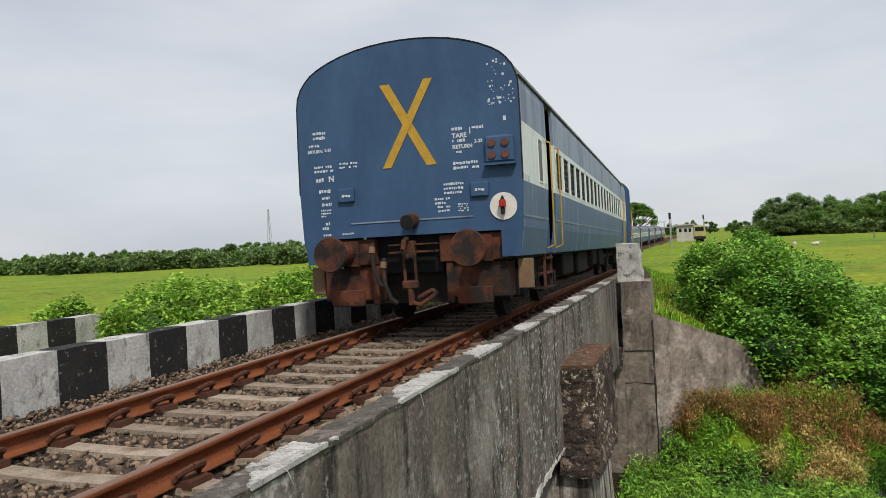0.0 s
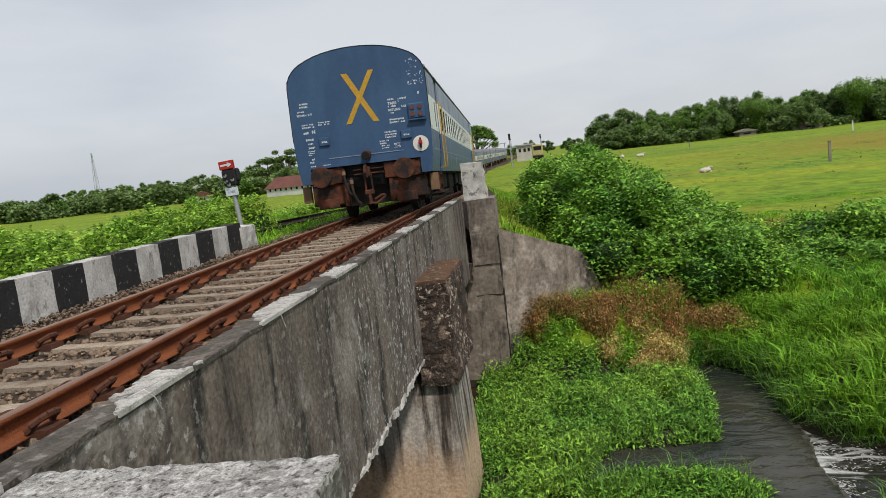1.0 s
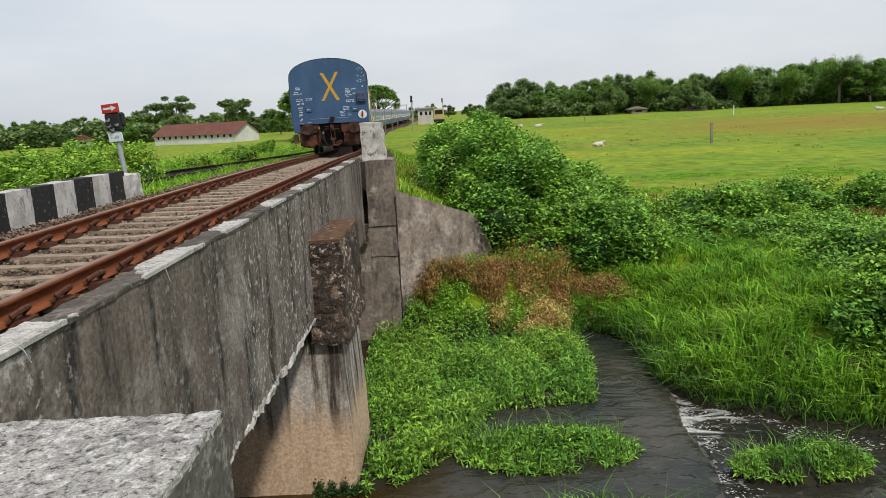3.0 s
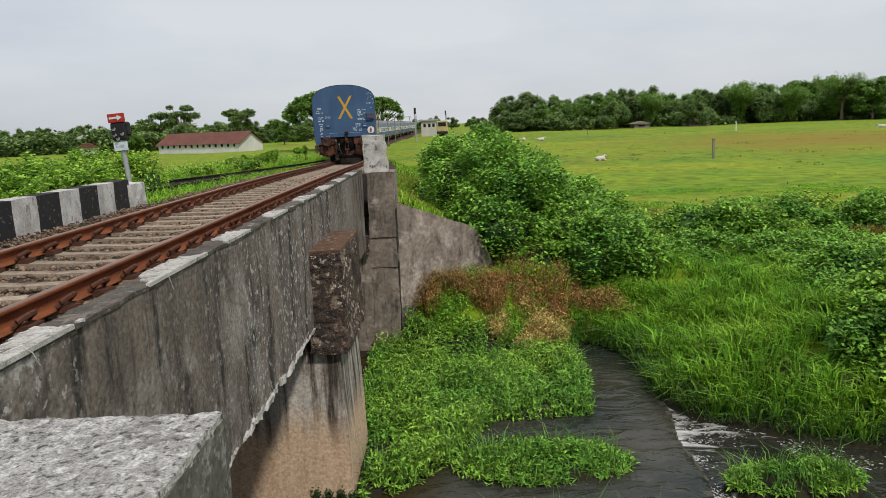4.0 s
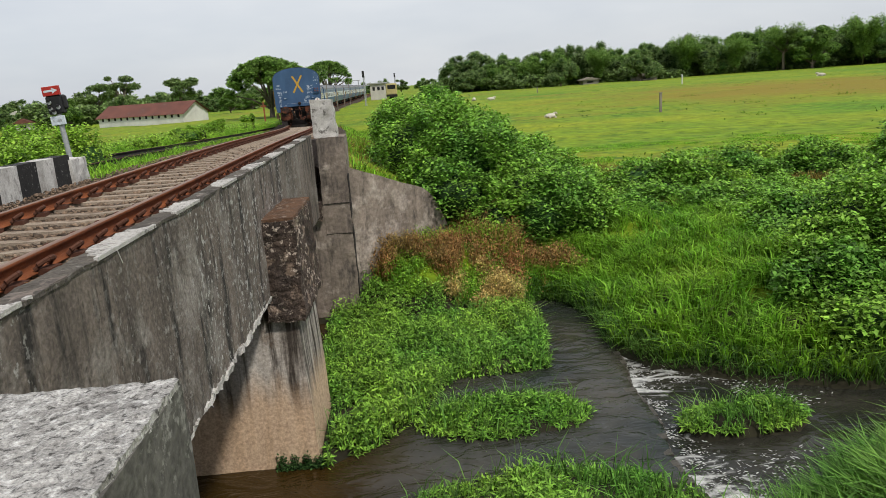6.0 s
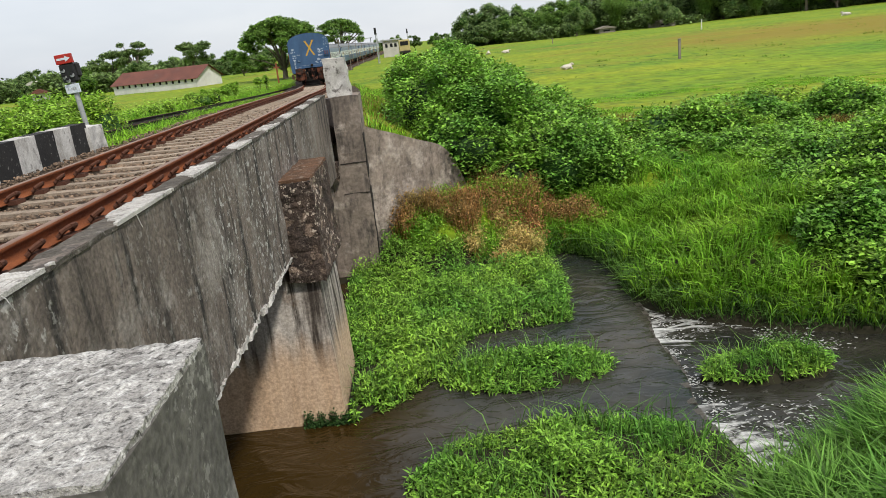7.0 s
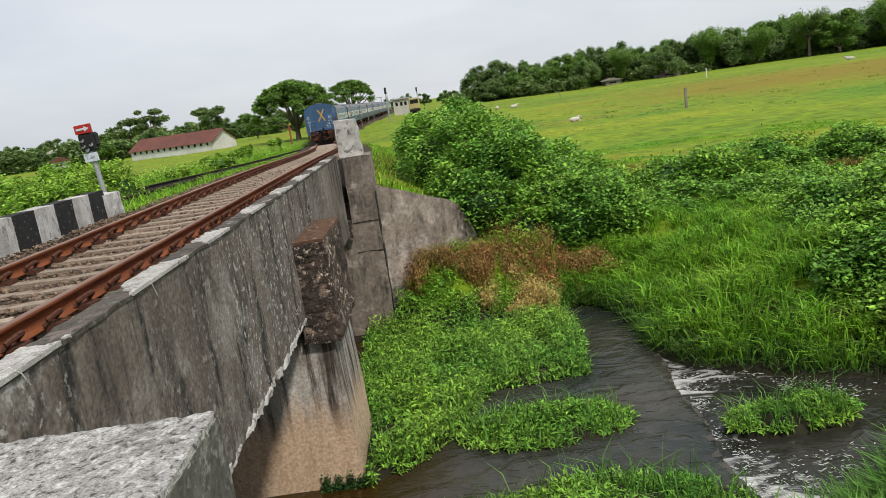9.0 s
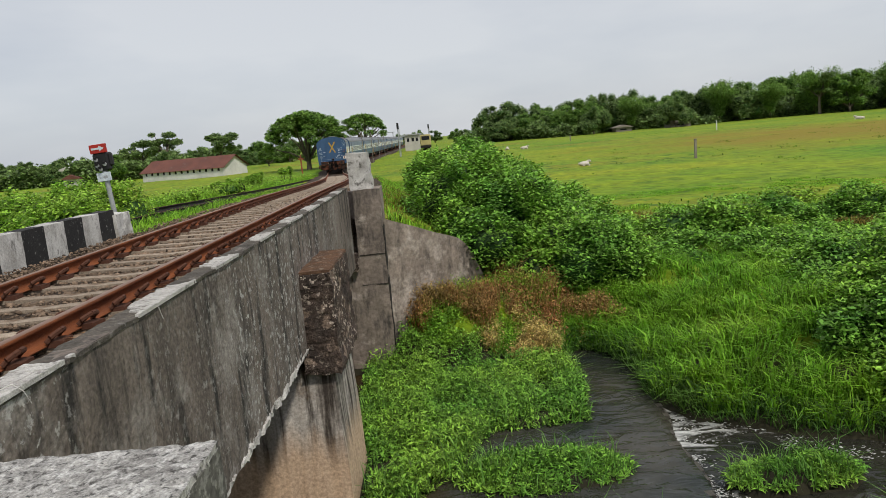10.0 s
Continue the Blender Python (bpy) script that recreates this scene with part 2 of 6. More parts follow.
def extrude(bm, profile, y0, y1, closed=True, caps=True):
    """Sweep an x-z outline from y0 to y1."""
    a = [bm.verts.new((x, y0, z)) for x, z in profile]
    b = [bm.verts.new((x, y1, z)) for x, z in profile]
    n = len(profile)
    for i in range(n if closed else n - 1):
        j = (i + 1) % n
        bm.faces.new((a[i], a[j], b[j], b[i]))
    if caps and closed:
        bm.faces.new(list(reversed(a)))
        bm.faces.new(b)
    return bm


def raw(name, verts, faces, material, parent=None, smooth=False):
    """A mesh from arrays of vertices and equal-sided faces."""
    verts, faces = np.asarray(verts, dtype=np.float32), np.asarray(faces, dtype=np.int32)
    me = bpy.data.meshes.new(name)
    n, k = faces.shape
    me.vertices.add(len(verts))
    me.vertices.foreach_set("co", verts.ravel())
    me.loops.add(n * k)
    me.loops.foreach_set("vertex_index", faces.ravel())
    me.polygons.add(n)
    me.polygons.foreach_set("loop_start", np.arange(0, n * k, k, dtype=np.int32))
    if smooth:
        me.polygons.foreach_set("use_smooth", np.ones(n, dtype=bool))
    me.update(calc_edges=True)
    return link_mesh(name, me, material, parent)


rng = np.random.default_rng(7)


# ---- the line of the track ----
def track_x(y):
    """How far the line bends aside at y."""
    if y < 8:
        return 0.0
    if y < 52:
        return -0.00158 * (y - 8) ** 2
    if y < 84:
        return -3.06 - 0.139 * (y - 52)
    if y < 110:
        u = (y - 84) / 26
        return -7.508 - 0.139 * 26 * (u - 0.5 * u * u)
    return -9.315


def track_z(y):
    """The line falls gently beyond the bridge."""
    if y < 9:
        return 0.0
    if y < 26:
        return -0.031 * (y - 9) ** 2 / 34
    if y < 72:
        return -0.2635 - 0.031 * (y - 26)
    u = min(y, 84) - 72
    return -1.6895 - 0.031 * (u - u * u / 24)


def noisy(x, y, s):
    return noise.noise(Vector((x * s, y * s, 3.7)))


# ---- ground ----
WATER = -3.45
SHORE = [(-3.2, 0.3), (2.6, 0.3), (3.2, 2.2), (5.2, 2.8), (6.9, 3.7), (7.6, 4.35), (8.7, 5.0), (10.1, 5.8), (13, 5.8), (22, 4.0), (60, 3.0),
         (60, 5.0), (22, 6.2), (13, 7.1), (10.5, 7.3), (9.3, 7.8), (8.0, 8.7), (7.55, 9.6), (7.65, 11.1), (7.4, 12.2), (6.85, 12.7),
         (6.3, 12.0), (6.4, 10.3), (6.2, 8.9), (4.7, 8.8), (3.7, 7.0), (2.9, 6.3), (2.6, 6.4), (2.4, 12.2), (-3.2, 12.2)]
ISLANDS = [(5.3, 7.25, 1.15, 0.6), (5.4, 4.75, 1.65, 0.95), (8.4, 6.55, 0.82, 0.36)]


def shore_distance(px, py):
    """Distance to the water's edge, negative over water; arrays."""
    d = np.full(px.shape, 1e9)
    inside = np.zeros(px.shape, dtype=bool)
    for (x0, y0), (x1, y1) in zip(SHORE, SHORE[1:] + SHORE[:1]):
        ex, ey = x1 - x0, y1 - y0
        u = np.clip(((px - x0) * ex + (py - y0) * ey) / (ex * ex + ey * ey), 0, 1)
        d = np.minimum(d, np.hypot(px - x0 - u * ex, py - y0 - u * ey))
        if y0 != y1:
            inside ^= ((y0 > py) != (y1 > py)) & (px < ex * (py - y0) / ey + x0)
    return np.where(inside, -d, d)


def ground_height(px, py):
    px, py = np.asarray(px, dtype=float), np.asarray(py, dtype=float)
    d = shore_distance(px, py)
    tx = np.vectorize(track_x)(py)
    level = np.where(px > tx, -2.45, -2.2)
    slope = np.where((px < 6.6) & (py > 4), 0.06 + 0.36 * np.clip(py - 11.4, 0, 2), 0.30)
    lip = np.where((py > 6.9) & (px + 0.5 * py > 11.6), 0.08 * np.clip(d / 0.15, 0, 1), 0)
    bank = np.where(d < 0, np.maximum(WATER - 0.5, WATER + d * 0.8), np.minimum(WATER + 0.04 + lip + slope * d, level))
    for cx, cy, rx, ry in ISLANDS:
        k = ((px - cx) / rx) ** 2 + ((py - cy) / ry) ** 2
        bank = np.maximum(bank, np.where(k < 1.4, WATER + 0.10 * (1.15 - k), -9))
    right = np.maximum(0, px - tx - 2.7)
    left = np.maximum(0, tx - 9.0 - px)
    tz = np.vectorize(track_z)(py)
    far = -0.40 + tz - right / 1.7 - left / 2.2 - np.maximum(0, 12.9 + 0.9 * right - py) * 9.0
    near = -0.40 - np.maximum(0, px - 6.0) / 1.3 - left / 2.2 - np.maximum(0, py + 1.0) * 2.2
    side = np.where(px < -2.9, -0.75 + tz - left / 2.2, -9)
    return np.maximum.reduce([bank, far, near, side])


def spread(lo, hi, core0, core1, step, grow):
    out, s = list(np.arange(core0, core1 + step / 2, step)), step
    x = core1
    while x < hi:
        s *= grow
        x += s
        out.append(x)
    s, x = step, core0
    while x > lo:
        s *= grow
        x -= s
        out.insert(0, x)
    return np.array(out)


def build_ground():
    xs, ys = spread(-1800, 1800, -12, 22, 0.25, 1.09), spread(-300, 2500, -4, 32, 0.25, 1.08)
    gx, gy = np.meshgrid(xs, ys)
    z = ground_height(gx, gy)
    wob = np.array([noisy(a, b, 0.5) * 0.10 + noisy(a, b, 0.06) * 0.18 for a, b in zip(gx.ravel(), gy.ravel())]).reshape(gx.shape)
    flat = (np.abs(gx - np.vectorize(track_x)(gy)) < 2.8)
    z = z + np.where(flat, 0, wob * np.clip((z - WATER) / 0.6, 0, 1))
    v = np.stack([gx, gy, z], -1).reshape(-1, 3)
    n, k = len(ys), len(xs)
    i = (np.arange(n - 1)[:, None] * k + np.arange(k - 1)[None]).ravel()
    ob = raw("ground", v, np.stack([i, i + 1, i + k + 1, i + k], -1), M["field"], smooth=True)
    tagged(ob, "bright green wet meadow and grassy stream banks", "ground", kind="structure")


# Bank soil below -2.6 is near black, painting shade into gaps between plants.
M["field"] = mat("meadow_grass", (0.098, 0.210, 0.006), (0.240, 0.275, 0.008), 0.11, 0.95, c=(0.225, 0.185, 0.018), cscale=0.045, cut=(0.54, 0.68), fleck=(0.055, 0.135, 0.008), level=((0.022, 0.020, 0.010), -2.6, -2.9, 0.10),
                 stretch=(0.45, 1.0, 1), fine=1.5, bump=0.6, dist=0.2, grain=0.9, patch=((0.085, 0.20, 0.006), 0.09, 0.56, 0.68))


def seeding_stretch(m):
    """A broad uneven stretch of the meadow where the grass has gone to reddish seed."""
    nt = m.node_tree
    bs = nt.nodes["Principled BSDF"]
    src = bs.inputs["Base Color"].links[0].from_socket
    co, mp = nt.nodes.new("ShaderNodeTexCoord"), nt.nodes.new("ShaderNodeMapping")
    mp.inputs["Location"].default_value, mp.inputs["Scale"].default_value = (-56 / 36, -86 / 36, 0), (1 / 36, 1 / 36, 0)
    nt.links.new(co.outputs["Object"], mp.inputs[0])
    far = nt.nodes.new("ShaderNodeVectorMath")
    far.operation = "LENGTH"
    nt.links.new(mp.outputs[0], far.inputs[0])
    n = nt.nodes.new("ShaderNodeTexNoise")
    n.inputs["Scale"].default_value, n.inputs["Detail"].default_value, n.inputs["Roughness"].default_value = 3.0, 7, 0.65
    nt.links.new(mp.outputs[0], n.inputs[0])
    add = nt.nodes.new("ShaderNodeMath")
    add.operation = "MULTIPLY_ADD"
    add.inputs[1].default_value = 2.2
    nt.links.new(n.outputs[0], add.inputs[0])
    nt.links.new(far.outputs["Value"], add.inputs[2])
    rg = nt.nodes.new("ShaderNodeMapRange")
    rg.inputs[1].default_value, rg.inputs[2].default_value, rg.inputs[4].default_value = 2.15, 1.45, 0.85
    nt.links.new(add.outputs[0], rg.inputs[0])
    mx = nt.nodes.new("ShaderNodeMix")
    mx.data_type = "RGBA"
    nt.links.new(rg.outputs[0], mx.inputs[0])
    nt.links.new(src, mx.inputs[6])
    mx.inputs[7].default_value = (0.225, 0.160, 0.016, 1)
    nt.links.new(mx.outputs[2], bs.inputs["Base Color"])


seeding_stretch(M["field"])
build_ground()

# ---- bridge ----
def rough_edge(bm, amount, size):
    for v in bm.verts:
        p = v.co
        v.co = p + Vector((noise.noise(p * size), noise.noise(p * size + Vector((9, 1, 4))), noise.noise(p * size + Vector((2, 7, 1))))) * amount


def dense_box(x0, x1, y0, y1, z0, z1, step=0.2, amount=0.012, size=4.0, lock=True):
    """A block of many faces with a worn surface."""
    bm = bmesh.new()
    box(bm, x0, x1, y0, y1, z0, z1)
    for axis, lo, hi in ((0, x0, x1), (1, y0, y1), (2, z0, z1)):
        n = max(1, int((hi - lo) / step))
        for i in range(1, n):
            co = [0, 0, 0]
            co[axis] = lo + (hi - lo) * i / n
            no = [0, 0, 0]
            no[axis] = 1
            bmesh.ops.bisect_plane(bm, geom=bm.verts[:] + bm.edges[:] + bm.faces[:], plane_co=co, plane_no=no)
    rough_edge(bm, amount, size)
    return bm


def worn_patch(y, length, seed):
    """A ragged island of pale cement left on the girder's top, narrowing away from its outer edge."""
    bm = bmesh.new()
    r = random.Random(seed)
    long, c = length * r.uniform(0.75, 1.2), 0.024
    for a in range(int(0.17 / c)):
        for b in range(int(long * 1.3 / c)):
            x, v = 2.474 - (a + 0.5) * c, (b + 0.5) * c
            ragged = 0.10 * noise.noise(Vector((x * 9, (y + v) * 7, seed))) + 0.06 * noise.noise(Vector((x * 26, (y + v) * 22, seed)))
            if 0.02 < v - 1.4 * (2.47 - x) + ragged and v - 0.25 * (2.47 - x) + ragged < long * (1 - 1.4 * (2.47 - x)) and (2.47 - x) < 0.17 + ragged:
                z = 0.395 + 0.006 * noise.noise(Vector((x * 30, (y + v) * 30, 1)))
                box(bm, x - c / 2, x + c / 2, y + v - c / 2, y + v + c / 2, 0.372, z)
    return bm


def build_bridge():
    g = thing("wall_bridge_girder", "long weathered grey concrete bridge girder with dark rain streaks", "girder", kind="structure")
    part("girder_web", dense_box(2.30, 2.46, -6, 12.1, -1.2, 0.38, 0.2, 0.014, 3.0), M["concrete"], g)
    part("coping", dense_box(2.303, 2.468, -6, 12.1, 0.362, 0.385, 0.08, 0.012, 7.0), M["moss"], g, "dark mossy top of the girder")
    for i in range(9):
        part("coping_patch", worn_patch(-0.95 + 1.43 * i, 0.80, i), M["concrete_pale"], g)
    chipped = dense_box(2.425, 2.472, -0.6, 6.42, -1.225, -1.17, 0.03, 0.035, 6.0)
    rough_edge(chipped, 0.03, 19.0)
    part("chipped_edge", chipped, M["concrete_pale"], g, "ragged white broken lower edge")
    part("deck_slab", boxm(-2.5, 2.295, -6, 12.1, -0.75, -0.45), M["concrete"], g)
    # left parapet, striped
    w = thing("wall_parapet", "low parapet wall painted in black and white blocks", "parapet", kind="structure")
    y, k = 0.62 - 7 * 0.66, 0
    while y < 12.2:
        part("painted_block", dense_box(-2.62, -2.30, y, y + 0.66, -0.9, 0.34, 0.16, 0.010, 5.0), M["white"] if k % 2 else M["black"], w)
        y, k = y + 0.66, k + 1
    part("end_pier", dense_box(-2.66, -2.24, 12.42, 13.1, -0.9, 0.24, 0.12, 0.035, 4.0), M["white"], w)
    w2 = thing("wall_second_parapet", "chipped black and white parapet of the neighbouring bridge", "parapet", kind="structure")
    y, k = 10.1 - 14 * 0.66, 0
    while y < 9.5:
        part("painted_block", dense_box(-8.35, -8.0, y, y + 0.66, -0.9, 0.12, 0.2, 0.015, 5.0), M["white"] if k % 2 else M["black"], w2)
        y, k = y + 0.66, k + 1
    # mid pier
    p = thing("bridge_pier", "battered concrete bridge pier stained tan and black above the stream", "pier", kind="structure")
    bm = dense_box(-2.4, 2.74, 6.5, 8.1, -4.2, -1.5, 0.2, 0.02, 2.0)
    for v in bm.verts:
        t = (-1.5 - v.co.z) / 2.7
        v.co.x += 0.10 * t * (1 if v.co.x > 0 else 0)
        v.co.y -= 0.10 * t if v.co.y < 7 else 0
    part("stem", bm, M["pier"], p)
    cap = dense_box(2.40, 2.84, 6.42, 8.1, -1.5, -0.27, 0.04, 0.028, 6.5)
    rough_edge(cap, 0.020, 21.0)
    for v in cap.verts:
        v.co.x += 0.03 * math.exp(-((v.co.z + 1.42) / 0.10) ** 2) * (v.co.x > 2.6)
        v.co.y -= 0.03 * math.exp(-((v.co.z + 1.42) / 0.10) ** 2) * (v.co.y < 6.6)
    part("crumbling_cap", cap, M["pier_cap"], p, "dark crumbling concrete pier cap")
    part("cap_top", dense_box(2.42, 2.83, 6.44, 8.1, -0.28, -0.235, 0.08, 0.015, 6.0), M["rust_top"], p, "rust-stained flat top")
    part("bed_block", boxm(-2.4, 2.4, 6.5, 8.1, -1.5, -1.2), M["pier"], p)
    # far abutment
    a = thing("bridge_abutment", "stained concrete abutment with a splayed wing wall", "abutment", kind="structure")
    part("pilaster", dense_box(2.525, 3.06, 12.3, 13.1, -4.0, 0.30, 0.12, 0.02, 3.0), M["abut"], a)
    part("breast_wall", boxm(-2.6, 2.33, 12.32, 13.1, -4.0, -0.45), M["abut"], a)
    part("return_wall", boxm(2.335, 2.52, 12.85, 13.1, -1.04, 0.25), M["abut"], a)
    part("bearing_shelf", dense_box(2.335, 2.523, 12.31, 13.1, -4.0, -1.05, 0.1, 0.018, 3.0), M["abut"], a)
    bm = dense_box(2.45, 2.87, 12.45, 12.9, 0.30, 1.02, 0.06, 0.03, 5.0)
    for v in bm.verts:
        t = (v.co.z - 0.3) / 0.72
        v.co.x += 0.06 * (1 - t) * (1 if v.co.x > 2.66 else 0.3)
    part("end_post", bm, M["concrete_pale"], a, "leaning whitewashed concrete end post")
    m = pose(3.06, 12.55, 0, 0, 0, 38)
    bm = dense_box(0, 2.75, 0, 0.4, -4.0, 0, 0.2, 0.02, 2.0)
    for v in bm.verts:
        top = -0.33 - 0.37 * v.co.x - 1.6 * max(0, v.co.x - 1.9) ** 2
        v.co.z = -4.0 + (v.co.z + 4.0) / 4.0 * (top + 4.0)
    bmesh.ops.transform(bm, matrix=m, verts=bm.verts[:])
    part("wing_wall", bm, M["abut"], a)
    part("joint", dense_box(3.056, 3.069, 12.30, 12.60, -3.6, -0.45, 0.1, 0.016, 5.0), M["under_dark"], a, "dark open joint")
    part("joint", dense_box(2.54, 3.05, 12.288, 12.31, -1.009, -0.999, 0.08, 0.02, 4.0), M["under_dark"], a, "dark open joint")
    part("joint", dense_box(2.54, 3.05, 12.288, 12.31, -1.62, -1.612, 0.08, 0.025, 4.0), M["under_dark"], a, "thin dark crack")
    part("bearing_block", dense_box(2.37, 2.50, 12.17, 12.30, -1.30, -0.95, 0.05, 0.04, 7.0), M["pier_cap"], a, "dark crumbling bearing block")
    # near abutment with its flat capped block
    n = thing("near_abutment", "square concrete abutment block with a rough pale top", "abutment", kind="structure")
    # Sides use a much darker grey than the pale top.
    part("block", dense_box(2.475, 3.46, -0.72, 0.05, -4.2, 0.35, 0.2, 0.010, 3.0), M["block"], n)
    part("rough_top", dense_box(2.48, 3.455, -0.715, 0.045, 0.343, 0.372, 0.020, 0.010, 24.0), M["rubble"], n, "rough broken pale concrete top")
    part("wing", dense_box(2.475, 3.40, -4.5, -0.73, -4.0, 0.30, 0.25, 0.012, 3.0), M["concrete"], n)
    part("breast_wall", boxm(-2.6, 2.15, -0.7, 0.2, -4.0, -0.76), M["abut"], n)


build_bridge()


def build_wires():
    for x, y, z, d in ((2.475, 2.15, 0.392, 0.16), (2.475, 0.72, 0.392, 0.13)):
        w = tube(bmesh.new(), [(x - 0.08, y - 0.05, z), (x - 0.02, y - 0.01, z + 0.02), (x + 0.01, y + 0.01, z - 0.02), (x + 0.02, y + 0.03, z - 0.6 * d)], 0.0022, 6)
        tagged(part("loose_wire", w, M["white"]), "short loose white wire hanging over a concrete edge", "wire", "loose wires")


build_wires()


# ---- track ----
RAIL = [(-0.075, -0.172), (0.075, -0.172), (0.075, -0.160), (0.02, -0.145), (0.009, -0.13), (0.009, -0.05), (0.036, -0.038), (0.036, -0.006), (0.030, 0.0),
        (-0.030, 0.0), (-0.036, -0.006), (-0.036, -0.038), (-0.009, -0.05), (-0.009, -0.13), (-0.02, -0.145), (-0.075, -0.160)]


def rail_mesh(name, offset, ys, line, drop=0.0, parent=None):
    v, f = [], []
    n = len(RAIL)
    for y in ys:
        for x, z in RAIL:
            v.append((line(y) + offset + x, y, z - drop + track_z(y)))
    for i in range(len(ys) - 1):
        for j in range(n):
            k = (j + 1) % n
            f.append((i * n + j, i * n + k, (i + 1) * n + k, (i + 1) * n + j))
    ob = raw(name, v, f, M["rail"], parent)
    ob.data.materials.append(M["rail_top"])
    for i, q in enumerate(ob.data.polygons):
        if i % n in (8, 9, 7):
            q.material_index = 1
    return ob


def line2(y):
    """The neighbouring line, which draws in towards the first."""
    k = min(max((y - 15) / 70, 0), 1)
    return track_x(y) - 5.4 * (1 - k)


def build_track():
    ys = list(np.arange(-8, 120, 2.0)) + list(np.arange(120, 420, 20.0))
    t = thing("railway_track", "rust-brown broad gauge rails on concrete sleepers", "track", kind="structure")
    rail_mesh("rail", 0.838 + 0.036, ys, track_x, 0, t)
    rail_mesh("rail", -0.838 - 0.036, ys, track_x, 0, t)
    t2 = thing("siding_track", "overgrown dark neighbouring railway line", "track", kind="structure")
    ys2 = list(np.arange(-8, 78, 2.0))
    for side in (0.874, -0.874):
        ob = rail_mesh("rail", side, ys2, line2, 0.22, t2)
        ob.data.materials[0] = M["under_dark"]
        ob.data.materials[1] = M["clip"]
    # ballast bed
    v, f = [], []
    prof = [(-2.9, -0.75), (-2.28, -0.25), (-1.5, -0.215), (0, -0.235), (1.4, -0.215), (2.28, -0.17), (2.9, -0.6)]
    for y in ys:
        for x, z in prof:
            x = min(max(x, -2.28), 2.28) if -6 < y < 13 else x
            v.append((track_x(y) + x, y, z + track_z(y)))
    n = len(prof)
    for i in range(len(ys) - 1):
        for j in range(n - 1):
            f.append((i * n + j, i * n + j + 1, (i + 1) * n + j + 1, (i + 1) * n + j))
    tagged(raw("ballast_bed", v, f, M["ballast_bed"], smooth=True), "grey-brown crushed stone track bed", "ballast", kind="structure")
    v, f = [], []
    for y in ys2:
        for x, z in ((-1.7, -0.95), (-1.35, -0.42), (1.35, -0.42), (1.7, -0.95)):
            v.append((line2(y) + x, y, z + track_z(y)))
    for i in range(len(ys2) - 1):
        for j in range(3):
            f.append((i * 4 + j, i * 4 + j + 1, i * 4 + j + 5, i * 4 + j + 4))
    tagged(raw("siding_ballast", v, f, M["ballast_bed"]), "dark weedy ballast of the neighbouring line", "ballast", kind="structure")
    return t, t2


TRACK, TRACK2 = build_track()


def build_sleepers():
    bm = bmesh.new()
    extrude(bm, [(-1.375, -0.30), (1.375, -0.30), (1.375, -0.185), (1.30, -0.165), (0.5, -0.19), (0, -0.20), (-0.5, -0.19), (-1.30, -0.165), (-1.375, -0.185)], -0.09, 0.09)
    me = bpy.data.meshes.new("sleeper")
    bm.to_mesh(me)
    bm.free()
    cm = bmesh.new()
    for s in (1, -1):
        pts = [(s * (0.06 + 0.07 * math.sin(a)), 0.045 * math.cos(a) * (1 if i % 2 else 0.8), 0.045 + 0.035 * math.sin(a * 1.0)) for i, a in enumerate(np.linspace(0.2, 2.9, 6))]
        tube(cm, [(p[0] + s * 0.02, p[1] * 2.4, p[2] * 1.25) for p in pts], 0.019, 6)
        tube(cm, [(s * 0.06, -0.10, 0.03), (s * 0.12, -0.05, 0.085), (s * 0.13, 0.05, 0.085), (s * 0.06, 0.10, 0.03)], 0.018, 6)
        box(cm, s * 0.12 - 0.06, s * 0.12 + 0.06, -0.085, 0.085, -0.01, 0.035)
    clip = bpy.data.meshes.new("rail_clip")
    cm.to_mesh(clip)
    cm.free()
    y, k = -4.0, 0
    while y < 110:
        a = math.atan2(track_x(y + 0.5) - track_x(y - 0.5), 1.0)
        r = np.random.default_rng(k)
        if y < 70:
            ob = link_mesh("sleeper", me, M["sleeper"], TRACK)
            ob.matrix_basis = pose(track_x(y), y, track_z(y), 0, 0, -math.degrees(a) + float(r.normal(0, 0.6)))
        if y < 45:
            for s in (-1, 1):
                c = link_mesh("rail_clip", clip, M["clip"], TRACK)
                c.matrix_basis = pose(track_x(y) + s * 0.874, y, -0.175 + track_z(y), 0, 0, float(r.normal(0, 5))) @ Matrix.Diagonal((1.1, 1.1, 1.2, 1))
        y, k = y + 0.595, k + 1


build_sleepers()


